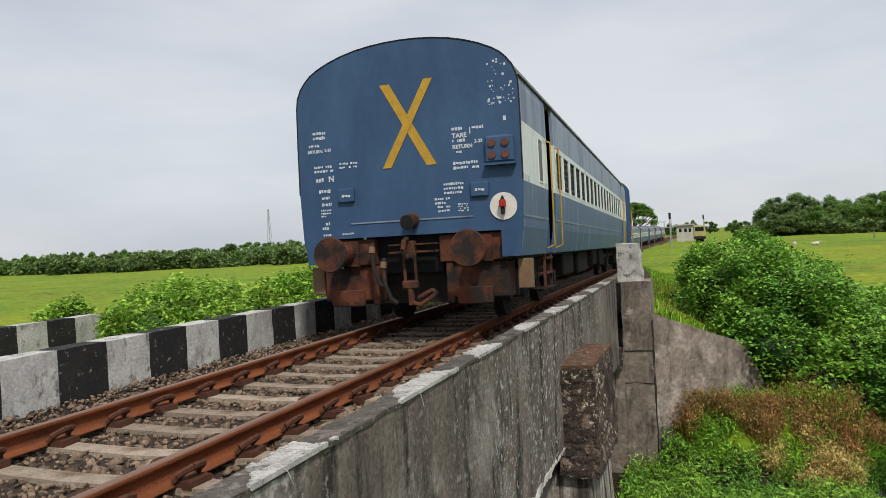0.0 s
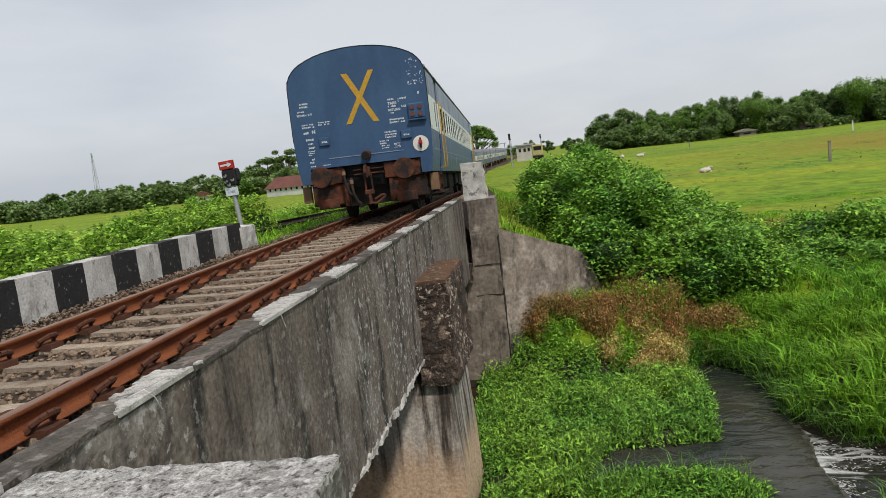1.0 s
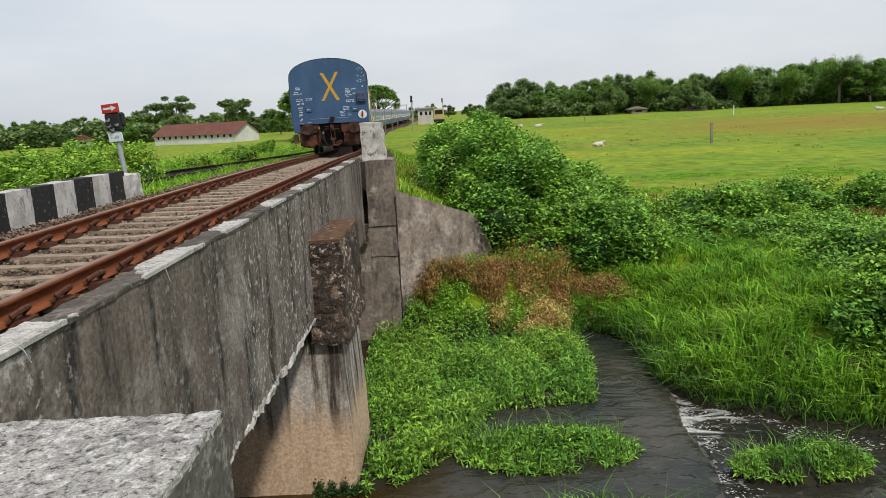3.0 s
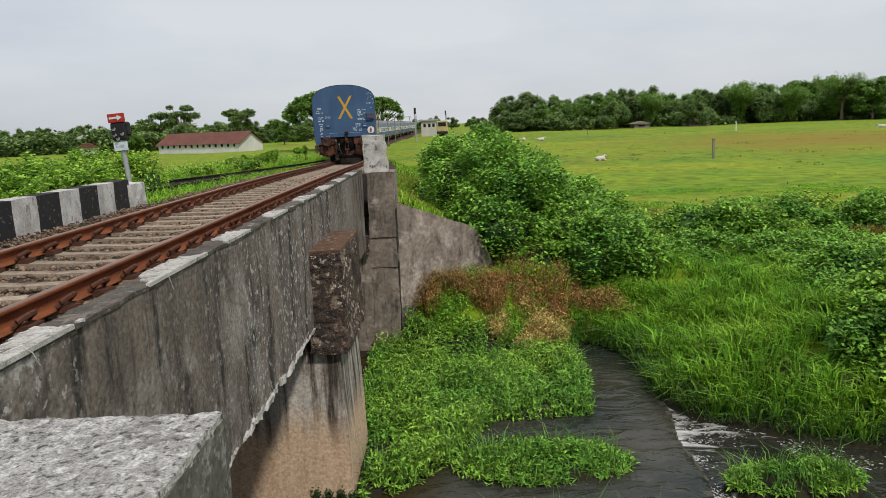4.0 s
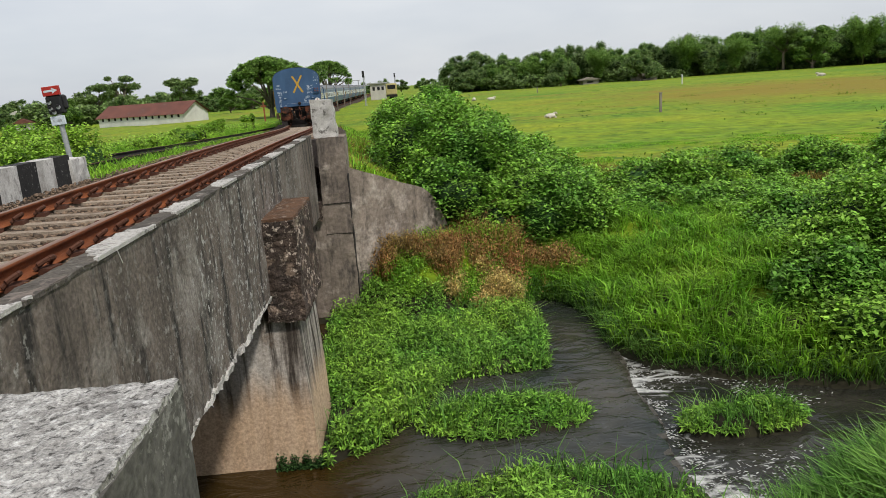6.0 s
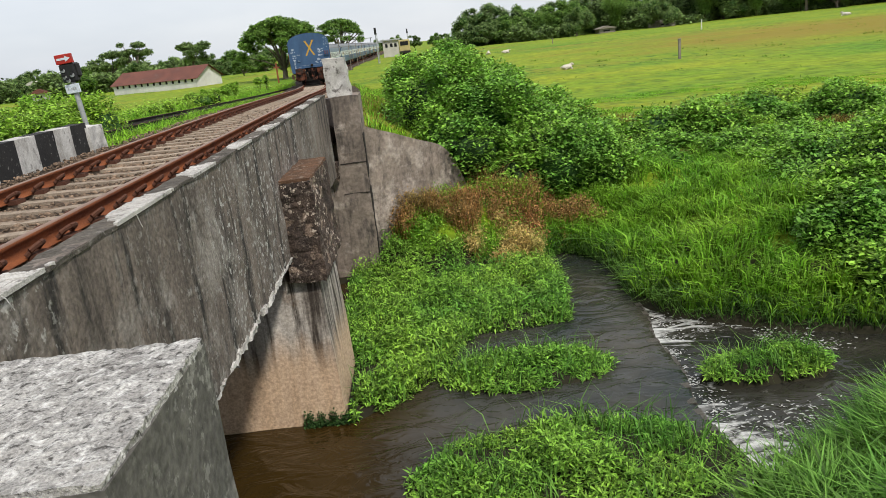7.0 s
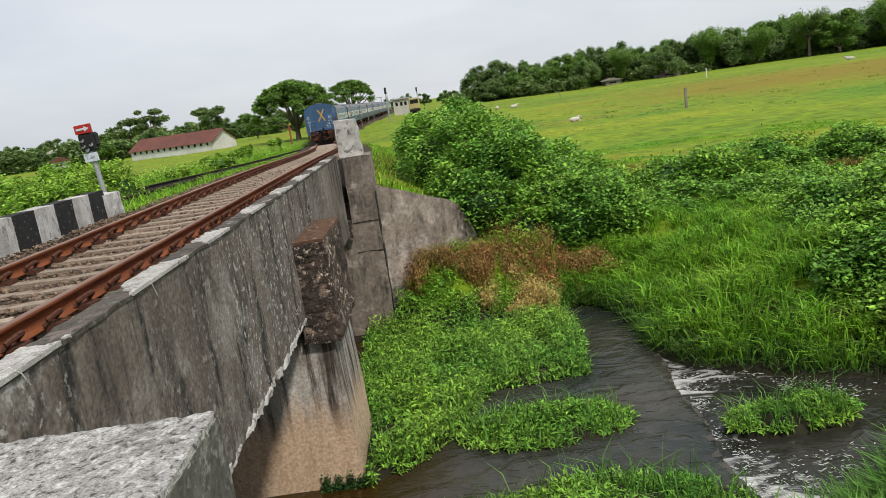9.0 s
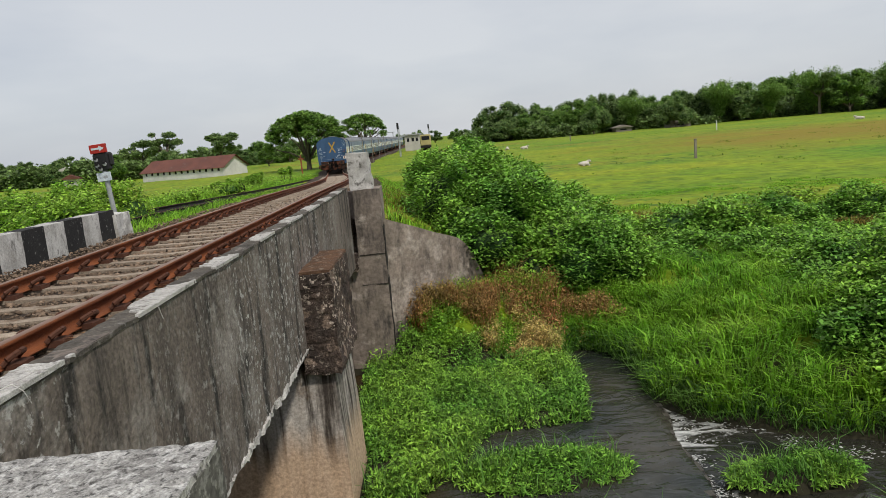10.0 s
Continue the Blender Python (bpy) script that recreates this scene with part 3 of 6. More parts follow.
def build_ballast():
    base = [(-1, -1, -0.6), (1, -0.8, -0.7), (1.1, 0.9, -0.5), (-0.9, 1, -0.6), (-0.6, -0.7, 0.6), (0.7, -0.5, 0.75), (0.6, 0.7, 0.55), (-0.7, 0.5, 0.7)]
    quads = [(3, 2, 1, 0), (4, 5, 6, 7), (0, 1, 5, 4), (1, 2, 6, 5), (2, 3, 7, 6), (3, 0, 4, 7)]
    n = 38000
    y = -1.5 + 30 * rng.random(n) ** 1.25
    x = rng.uniform(-2.25, 2.28, n)
    keep = np.abs(x) < 2.3
    y, x = y[keep], x[keep]
    n = len(x)
    k = (y + 4.0) / 0.595
    on = (np.abs(k - np.round(k)) * 0.595 < 0.085) & (np.abs(x) < 1.38)
    y, x = y[~on], x[~on]
    n = len(x)
    s = rng.uniform(0.012, 0.027, n) * (1 - 0.25 * (np.abs(x) > 1.5)) * (1 + 0.9 * (rng.random(n) < 0.12))
    z = -0.232 + 0.02 * (np.abs(x) > 1.0) + 0.02 * (x > 1.9) + rng.uniform(-0.012, 0.02, n)
    b = np.array(base)
    a, c = rng.uniform(0, 6.28, n), rng.normal(0, 0.5, n)
    jit = 1 + rng.normal(0, 0.25, (n, 8, 3))
    p = b[None] * jit * s[:, None, None] * np.array([1.1, 0.9, 0.75])
    q = p.copy()
    q[..., 0], q[..., 2] = p[..., 0] * np.cos(c)[:, None] - p[..., 2] * np.sin(c)[:, None], p[..., 0] * np.sin(c)[:, None] + p[..., 2] * np.cos(c)[:, None]
    w = q.copy()
    w[..., 0], w[..., 1] = q[..., 0] * np.cos(a)[:, None] - q[..., 1] * np.sin(a)[:, None], q[..., 0] * np.sin(a)[:, None] + q[..., 1] * np.cos(a)[:, None]
    tx = np.array([track_x(v) for v in y])
    w += np.stack([x + tx, y, z + np.array([track_z(v) for v in y])], -1)[:, None]
    f = (np.array(quads)[None] + (np.arange(n) * 8)[:, None, None]).reshape(-1, 4)
    tagged(raw("ballast_stones", w.reshape(-1, 3), f, M["ballast"]), "loose grey and tan crushed ballast stones", "ballast", kind="stuff")


build_ballast()

# ---- the train ----
SECTION = [(1.56, 0.97), (1.62, 1.35), (1.65, 2.0), (1.65, 2.78), (1.645, 3.25), (1.635, 3.34), (1.615, 3.43), (1.57, 3.545), (1.50, 3.64), (1.41, 3.73), (1.30, 3.80), (1.12, 3.885), (0.92, 3.955),
           (0.70, 4.01), (0.46, 4.048), (0.23, 4.068), (0.0, 4.075)]
LENGTH = 21.3


def side_x(z):
    for (a, c), (b, d) in zip(SECTION, SECTION[1:]):
        if c <= z <= d:
            return a + (b - a) * (z - c) / (d - c)
    return SECTION[0][0]


def strip(z0, z1, y0, y1, s, grow=0.0, thick=0.05):
    """A curved band of the coach side."""
    zs = sorted({z0, z1, *[z for _, z in SECTION if z0 < z < z1]})
    out = [(s * (side_x(z) + grow), z) for z in zs] + [(s * (side_x(z) + grow - thick), z) for z in reversed(zs)]
    return extrude(bmesh.new(), out, y0, y1)


def bars_of_writing(bm, x, z, w, h, rows, seed, y=-0.006):
    r = random.Random(seed)
    for i in range(rows):
        zz = z - (i + 0.5) * h / rows
        u = x
        while u < x + w:
            k = min(r.uniform(0.012, 0.045), x + w - u)
            if k > 0.012 and r.random() > 0.12:
                box(bm, u, u + k, y, y + 0.004, zz - 0.34 * h / rows * r.uniform(0.5, 1), zz + 0.34 * h / rows * r.uniform(0.5, 1))
            u += k + 0.010
    return bm


def writing(words, x, z, size, parent):
    cu = bpy.data.curves.new("lettering", "FONT")
    cu.body, cu.size, cu.extrude, cu.offset = words, size, 0.001, size * 0.035
    cu.materials.append(M["letter"])
    ob = new("lettering", cu)
    ob.parent = parent
    ob.matrix_basis = pose(x, -0.007, z, 90, 0, 0)
    return ob


def slant(bm, a, b, w, y):
    """A flat painted stroke from a to b on the end panel."""
    v = [bm.verts.new(p) for p in ((a[0], y, a[1]), (a[0] + w, y, a[1]), (b[0] + w, y, b[1]), (b[0], y, b[1]))]
    f = bm.faces.new(v)
    r = bmesh.ops.extrude_face_region(bm, geom=[f])
    bmesh.ops.translate(bm, verts=[e for e in r["geom"] if isinstance(e, bmesh.types.BMVert)], vec=(0, 0.004, 0))


WINDOW_MESHES = {}
PILLARS = {}


def window_meshes():
    if not WINDOW_MESHES:
        pane, bars, frame_m = bmesh.new(), bmesh.new(), bmesh.new()
        box(pane, -0.02, 0.0, -0.325, 0.325, -0.31, 0.31)
        for i in range(5):
            z = -0.22 + i * 0.11
            box(bars, 0.0, 0.012, -0.325, 0.325, z - 0.006, z + 0.006)
        for a in ((-0.35, -0.325, -0.335, 0.335), (0.325, 0.35, -0.335, 0.335), (-0.325, 0.325, 0.31, 0.335), (-0.325, 0.325, -0.335, -0.31)):
            box(frame_m, -0.02, 0.018, *a)
        for k, b in (("pane", pane), ("bars", bars), ("frame", frame_m)):
            me = bpy.data.meshes.new("window_" + k)
            b.to_mesh(me)
            b.free()
            WINDOW_MESHES[k] = me
    return WINDOW_MESHES


def bogie(parent, y):
    bm = bmesh.new()
    for s in (-1, 1):
        box(bm, s * 1.02 - 0.07, s * 1.02 + 0.07, y - 1.75, y + 1.75, 0.52, 0.74, 0.02)
        for d in (-1.45, 1.45):
            box(bm, s * 1.10 - 0.13, s * 1.10 + 0.13, y + d - 0.17, y + d + 0.17, 0.30, 0.62, 0.03)
            for e in (-0.3, 0.3):
                cyl(bm, (s * 1.10, y + d + e, 0.34), (s * 1.10, y + d + e, 0.62), 0.085, n=10)
        cyl(bm, (s * 1.02, y - 0.25, 0.35), (s * 1.02, y - 0.25, 0.85), 0.11, n=10)
        cyl(bm, (s * 1.02, y + 0.25, 0.35), (s * 1.02, y + 0.25, 0.85), 0.11, n=10)
    box(bm, -1.1, 1.1, y - 0.2, y + 0.2, 0.5, 0.9, 0.03)
    box(bm, -1.0, 1.0, y - 1.75, y - 1.62, 0.5, 0.7)
    box(bm, -1.0, 1.0, y + 1.62, y + 1.75, 0.5, 0.7)
    part("bogie_frame", bm, M["under_dark"], parent)
    out = []
    for d in (-1.45, 1.45):
        w = bmesh.new()
        for s in (-1, 1):
            cyl(w, (s * 0.80, 0, 0), (s * 0.93, 0, 0), 0.457, n=28)
            cyl(w, (s * 0.78, 0, 0), (s * 0.80, 0, 0), 0.485, n=28)
            for k in range(6):
                a = k * math.pi / 3
                cyl(w, (s * 0.935, 0.25 * math.cos(a), 0.25 * math.sin(a)), (s * 0.95, 0.25 * math.cos(a), 0.25 * math.sin(a)), 0.05, n=6)
        cyl(w, (-1.0, 0, 0), (1.0, 0, 0), 0.08)
        ob = part("wheelset", w, M["under_dark"], parent)
        ob.location = (0, y + d, 0.457)
        out.append(ob)
    return out


def build_coach(tail):
    label = "faded blue passenger coach with cream window band and yellow cross" if tail else "faded blue passenger coach with cream window band"
    c = thing("railway_coach", label, "train coach", "coaches of the train")
    # roof
    roof = [p for p in SECTION if p[1] >= 3.43]
    out = roof + [(-x, z) for x, z in reversed(roof[:-1])]
    inn = [(x * 0.96, z - 0.05) for x, z in out]
    part("roof", extrude(bmesh.new(), out + inn[::-1], 0.02, LENGTH - 0.02), M["roof"], c, "grey weathered roof", smooth=False)
    for y in range(2, 21, 3):
        part("roof_vent", boxm(-0.35, 0.35, y - 0.3, y + 0.3, 4.06, 4.16, 0.03), M["roof"], c)
    part("gutter", strip(3.40, 3.46, 0.03, LENGTH - 0.03, 1, 0.035, 0.04), M["roof"], c)
    part("gutter", strip(3.40, 3.46, 0.03, LENGTH - 0.03, -1, 0.035, 0.04), M["roof"], c)
    wm = window_meshes()
    doors = ((2.0, 2.72), (LENGTH - 2.72, LENGTH - 2.0))
    spans = ((0.04, 2.0), (2.72, LENGTH - 2.72), (LENGTH - 2.0, LENGTH - 0.04))
    for s in (1, -1):
        for y0, y1 in spans:
            part("lower_panel", strip(0.97, 1.98, y0, y1, s), M["blue_side"], c, "streaked blue lower panel")
            part("upper_panel", strip(2.79, 3.42, y0, y1, s), M["blue_light"], c, "chalky pale blue upper panel")
            part("rub_rail", strip(1.50, 1.53, y0, y1, s, 0.008, 0.02), M["blue_light"], c)
        wins = [1.40] + [3.25 + 0.865 * i for i in range(18)] + [LENGTH - 1.40]
        half = lambda y: 0.17 if y in (wins[0], wins[-1]) else 0.325
        for y0, y1 in spans:
            edges = [y0]
            for y in wins:
                if y0 < y < y1:
                    edges += [y - half(y), y + half(y)]
            edges.append(y1)
            for z0, z1 in ((1.98, 2.07), (2.69, 2.79)):
                part("window_band", boxm(s * 1.625 - 0.025, s * 1.625 + 0.025, y0, y1, z0, z1), M["cream"], c, "cream painted window band")
            for a, b in zip(edges[::2], edges[1::2]):
                key = round(b - a, 3)
                if key not in PILLARS:
                    PILLARS[key] = bpy.data.meshes.new("window_pillar")
                    q = boxm(-0.025, 0.025, 0, b - a, 2.07, 2.69)
                    q.to_mesh(PILLARS[key])
                    q.free()
                link_mesh("window_pillar", PILLARS[key], M["cream"], c).location = (s * 1.625, a, 0)
        for y in wins:
            narrow = 0.54 if half(y) < 0.2 else 1.0
            w = link_mesh("window", wm["pane"], M["unlit_opening"], c)
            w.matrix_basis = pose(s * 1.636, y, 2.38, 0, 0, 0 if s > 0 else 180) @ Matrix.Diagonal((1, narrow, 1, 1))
            b = link_mesh("window_bars", wm["bars"], M["roof"], w)
            b.matrix_basis = pose(0, 0, 0) if narrow == 1.0 else pose(0.01, 0, 0, 90, 0, 0) @ Matrix.Diagonal((1, 1, 0.9, 1))
            link_mesh("window_frame", wm["frame"], M["cream"], w).matrix_basis = pose(0.005, 0, 0)
        for y0, y1 in doors:
            d = part("door", boxm(s * 1.50 - 0.02, s * 1.50 + 0.02, y0, y1, 0.97, 3.42), M["blue"], c, "recessed open coach doorway")
            part("door_window", boxm(s * 1.525 - 0.008, s * 1.525 + 0.008, y0 + 0.15, y1 - 0.15, 2.2, 2.95), M["unlit_opening"], d)
            for y in (y0 - 0.06, y1 + 0.06):
                part("handrail", tube(bmesh.new(), [(s * 1.60, y, 1.05), (s * 1.72, y, 1.1), (s * 1.72, y, 2.72), (s * 1.60, y, 2.78)], 0.013), M["yellow"], d, "yellow handrail")
            for k in range(3):
                part("footstep", boxm(s * 1.40 - 0.16, s * 1.40 + 0.16, y0 + 0.05, y1 - 0.05, 0.40 + 0.24 * k, 0.43 + 0.24 * k), M["under"], d)
            for y in (y0 + 0.06, y1 - 0.06):
                part("step_hanger", boxm(s * 1.52 - 0.02, s * 1.52 + 0.02, y - 0.02, y + 0.02, 0.40, 0.99), M["under"], d)
    # floor, underframe
    part("underframe", boxm(-1.45, 1.45, 0.25, LENGTH - 0.25, 0.93, 1.2), M["under_dark"], c)
    for y0, w, z0 in ((5.9, 1.6, 0.45), (8.3, 2.0, 0.40), (11.6, 1.2, 0.5), (13.5, 1.5, 0.42)):
        part("equipment_box", boxm(-1.25, 1.25, y0, y0 + w, z0, 0.94, 0.04), M["under_dark"], c)
    wheels = bogie(c, 3.4) + bogie(c, LENGTH - 3.4)
    # end panels
    full = SECTION + [(-x, z) for x, z in reversed(SECTION[:-1])]
    outline = full + [(-1.32, 0.97), (-1.32, 1.33), (1.32, 1.33), (1.32, 0.97)]
    for y0, y1 in ((0.0, 0.05), (LENGTH - 0.05, LENGTH)):
        part("end_panel", extrude(bmesh.new(), outline, y0, y1), M["blue"], c)
    rim = bmesh.new()
    ring = [(x, z) for x, z in full if z > 1.9]
    for a, b in zip(ring, ring[1:]):
        cyl(rim, (a[0], 0.0, a[1]), (b[0], 0.0, b[1]), 0.010, n=6)
    part("roof_edge_bead", rim, M["under_dark"], c)
    for u0, u1, mt in ((-1.40, -0.55, "under"), (0.42, 1.40, "under")):
        part("headstock", boxm(u0, u1, 0.06, 0.30, 0.93, 1.31, 0.015), M[mt], c)
    # Black panel in place of the shaded gap between the headstocks.
    part("drawgear_pocket", boxm(-0.55, 0.42, 0.22, 0.40, 0.80, 1.33), M["unlit_opening"], c, "black panel painted as the drawgear pocket's shade")
    # Dark plate added to paint the shade below the headstock.
    part("dark_valance", boxm(-1.30, 1.30, 0.45, 0.60, 0.35, 0.95), M["under_dark"], c)
    for s in (-1, 1):
        b = bmesh.new()
        cyl(b, (s * 0.978, -0.50, 1.105), (s * 0.978, -0.46, 1.105), 0.235, 0.25, n=28)
        cyl(b, (s * 0.978, -0.46, 1.105), (s * 0.978, -0.43, 1.105), 0.24, 0.14, n=28)
        cyl(b, (s * 0.978, -0.43, 1.105), (s * 0.978, -0.15, 1.105), 0.095, n=16)
        cyl(b, (s * 0.978, -0.20, 1.105), (s * 0.978, 0.06, 1.105), 0.14, n=16)
        box(b, s * 0.978 - 0.2, s * 0.978 + 0.2, 0.03, 0.065, 0.92, 1.29)
        part("buffer", b, M["under"], c, "rusty round buffer")
        # rail guard boxes under the headstock
        g = bmesh.new()
        box(g, s * 0.95 - 0.42, s * 0.95 + 0.42, 0.12, 0.55, 0.42, 0.92, 0.02)
        box(g, s * 0.95 - 0.30, s * 0.95 + 0.20, 0.06, 0.14, 0.34, 0.58, 0.015)
        box(g, s * 0.55 - 0.05, s * 0.55 + 0.05, 0.08, 0.3, 0.36, 0.92, 0.01)
        part("guard_box", g, M["under"], c, "rust-brown steel guard box")
        part("corner_plate", boxm(s * 1.56 - 0.10, s * 1.56 + 0.10, 0.28, 0.42, 0.52, 0.93, 0.01), M["ochre"], c, "dusty ochre corner plate")
    if not tail:
        return c, wheels
    # what is fixed or painted on the last end
    x = bmesh.new()
    slant(x, (-0.33, 3.47), (0.32, 2.29), 0.145, -0.005)
    part("painted_cross", x, M["yellow"], c, "hand-painted yellow cross")
    x = bmesh.new()
    slant(x, (0.33, 3.49), (-0.33, 2.29), 0.130, -0.010)
    part("painted_cross", x, M["yellow"], c, "hand-painted yellow cross")
    lamp = part("tail_lamp_box", boxm(1.165, 1.555, -0.09, 0.0, 2.23, 2.60, 0.03), M["blue"], c, "riveted blue tail lamp box")
    for u in (1.27, 1.45):
        for z in (2.335, 2.495):
            b = bmesh.new()
            cyl(b, (u, -0.115, z), (u, -0.09, z), 0.052, n=16)
            part("lamp_lens", b, M["lens"], lamp, "dull red lamp lens")
    part("lamp_box_sill", boxm(1.15, 1.57, -0.11, 0.0, 2.20, 2.23), M["blue"], lamp)
    b = bmesh.new()
    cyl(b, (1.37, -0.014, 1.65), (1.37, 0.0, 1.65), 0.185, n=36)
    disc = part("tail_disc", b, M["disc"], c, "round white painted tail disc")
    t = bmesh.new()
    box(t, 1.33, 1.41, -0.11, -0.014, 1.63, 1.73, 0.012)
    part("tail_lamp", t, M["red"], disc, "small red tail lamp")
    t = bmesh.new()
    cyl(t, (1.37, -0.06, 1.73), (1.37, -0.06, 1.785), 0.03, 0.012, n=10)
    part("lamp_cap", t, M["under_dark"], disc)
    part("lamp_bracket", boxm(1.345, 1.395, -0.08, -0.014, 1.54, 1.63, 0.01), M["under_dark"], disc)
    p = bmesh.new()
    cyl(p, (0.07, -0.22, 1.50), (0.07, 0.02, 1.54), 0.105, n=20)
    pipe = part("vestibule_pipe", p, M["under"], c, "rust-brown pipe stub")
    p = bmesh.new()
    cyl(p, (0.07, -0.225, 1.499), (0.07, -0.20, 1.503), 0.088, n=20)
    part("pipe_mouth", p, M["unlit_opening"], pipe)
    for u0, z0 in ((-1.03, 1.85), (0.93, 1.80)):
        bx = part("socket_box", boxm(u0, u0 + 0.25, -0.05, 0.0, z0, z0 + 0.20, 0.012), M["blue"], c)
        tagged(part("stencil_mark", bars_of_writing(bmesh.new(), u0 + 0.07, z0 + 0.12, 0.13, 0.06, 1, 5, -0.056), M["letter"], bx), kind="stuff")
    part("weld_seam", boxm(-0.85, 0.95, -0.012, 0.0, 1.53, 1.55), M["blue_light"], c)
    # lettering and unreadable stencils
    writing("RETURN", -1.49, 2.60, 0.062, c)
    writing("2-23", -1.22, 2.61, 0.056, c)
    writing("N", -1.18, 2.17, 0.115, c)
    writing("TARE", 0.70, 2.625, 0.088, c)
    writing("RETURN", 0.70, 2.475, 0.075, c)
    writing("2-23", 1.01, 2.535, 0.064, c)
    st = [(0.70, 2.79, 0.16, 0.08, 1), (0.95, 2.80, 0.012, 0.17, 1), (0.985, 2.78, 0.16, 0.07, 1), (0.70, 2.62, 0.2, 0.07, 1), (0.72, 2.46, 0.12, 0.06, 1), (0.70, 2.31, 0.36, 0.13, 2),
          (-1.40, 2.92, 0.20, 0.14, 2), (-1.47, 2.74, 0.22, 0.07, 1), (-1.40, 2.42, 0.32, 0.12, 2), (-1.0, 2.44, 0.28, 0.11, 2),
          (-1.38, 2.25, 0.14, 0.10, 1), (-1.34, 2.08, 0.18, 0.09, 1), (-1.30, 1.97, 0.12, 0.07, 1), (-1.30, 1.88, 0.16, 0.08, 1), (-1.32, 1.78, 0.16, 0.13, 3), (-1.31, 1.60, 0.12, 0.14, 2),
          (-1.30, 1.42, 0.12, 0.05, 1), (-1.0, 1.42, 0.18, 0.04, 1), (0.55, 2.03, 0.28, 0.18, 3), (0.41, 1.83, 0.22, 0.22, 4), (0.74, 1.73, 0.15, 0.12, 4)]
    for i, (u, z, w, h, n) in enumerate(st):
        tagged(part("stencil_mark", bars_of_writing(bmesh.new(), u, z, w, h, n, i), M["letter"], c, "worn white stencil marks"), kind="stuff")
    fl = bmesh.new()
    r = random.Random(4)
    for i in range(46):
        u, z, k = 1.22 + r.random() * 0.36, 3.02 + r.random() ** 1.4 * 0.62, r.uniform(0.005, 0.017)
        if u < side_x(min(z, 4.0)) - 0.05:
            box(fl, u - k, u + k, -0.004, 0.0, z - k * 0.9, z + k)
    box(fl, 1.42, 1.46, -0.004, 0.0, 2.80, 2.86)
    tagged(part("flaked_paint", fl, M["letter"], c, "white flakes where the paint is gone"), kind="stuff")
    # coupling, hoses
    k = bmesh.new()
    box(k, -0.30, 0.42, -0.03, 0.06, 1.08, 1.11)
    box(k, -0.30, 0.42, -0.03, 0.06, 1.19, 1.21)
    box(k, -0.05, 0.10, -0.10, 0.06, 0.98, 1.26, 0.03)
    tube(k, [(0.02, -0.12, 1.28), (0.02, -0.24, 1.25), (0.02, -0.30, 1.12), (0.02, -0.24, 1.0), (0.02, -0.14, 1.02)], 0.035)
    for u in (-0.03, 0.13):
        tube(k, [(u, -0.16, 1.10), (u + 0.01, -0.14, 0.66)], 0.022)
    box(k, -0.06, 0.17, -0.19, -0.10, 0.58, 0.70, 0.02)
    cyl(k, (0.05, -0.14, 0.60), (0.06, -0.14, 0.36), 0.045)
    tube(k, [(0.05, -0.14, 0.40), (0.2, -0.2, 0.36), (0.36, -0.2, 0.46), (0.44, -0.18, 0.52), (0.36, -0.14, 0.56), (0.16, -0.14, 0.46)], 0.03)
    part("screw_coupling", k, M["under"], c, "greasy screw coupling hanging slack")
    for u, col in ((-0.52, 0), (-0.36, 1)):
        h = bmesh.new()
        z = 1.22 - 0.22 * col
        tube(h, [(u - 0.05, 0.05, z - 0.05), (u, -0.06, z), (u, -0.10, z - 0.12), (u + 0.03, -0.12, z - 0.35), (u + 0.10, -0.10, z - 0.55), (u + 0.18, -0.08, z - 0.62)], 0.032)
        hose = part("brake_hose", h, M["under_dark"], c, "dusty black rubber brake hose")
        h = bmesh.new()
        cyl(h, (u, -0.08, z - 0.03), (u, -0.10, z - 0.12), 0.045)
        part("hose_clamp", h, M["ochre"], hose)
    part("number_plate", boxm(-1.16, -1.02, -0.03, 0.02, 0.90, 0.93), M["letter"], c)
    return c, wheels


PITCH = 22.3
TRAIN = []
for i in range(10):
    TRAIN.append(build_coach(i == 0))


def tail_at(t):
    """Where the rear of the last coach stands along the line."""
    return 7.5 + 7.35 * t


def train_motion():
    for i, (coach, wheels) in enumerate(TRAIN):
        rows = []
        for k in range(41):
            t = k * 0.25
            y = tail_at(t) + i * PITCH
            side = float(np.interp(t, (0, 0.5, 1.0, 1.5, 2.5, 4.0, 5.5), (0.10, 0.01, -0.06, -0.11, -0.11, -0.07, 0.0)))
            sink = float(np.interp(t, (0, 0.5, 1.5, 2.5, 5.0), (0.0, 0.055, 0.06, 0.04, 0.01)))
            a = (track_x(y + 3.4) + side, y + 3.4)
            b = (track_x(y + LENGTH - 3.4), y + LENGTH - 3.4)
            yaw = math.degrees(math.atan2(a[0] - b[0], b[1] - a[1]))
            r = math.radians(yaw)
            za, zb = track_z(a[1]), track_z(b[1])
            fall = math.degrees(math.atan2(zb - za, b[1] - a[1]))
            rows.append((t, pose(a[0] + 3.4 * math.sin(r), a[1] - 3.4 * math.cos(r), za - sink - 3.4 * math.tan(math.radians(fall)), fall, 0, yaw)))
        coach.scale = (1, 1, 0.99)
        walk(coach, rows)
        for w in wheels if i == 0 else []:
            base = w.location.copy()
            walk(w, [(k / 15, pose(*base, -math.degrees((tail_at(k / 15) - 7.5) / 0.457))) for k in range(151)])

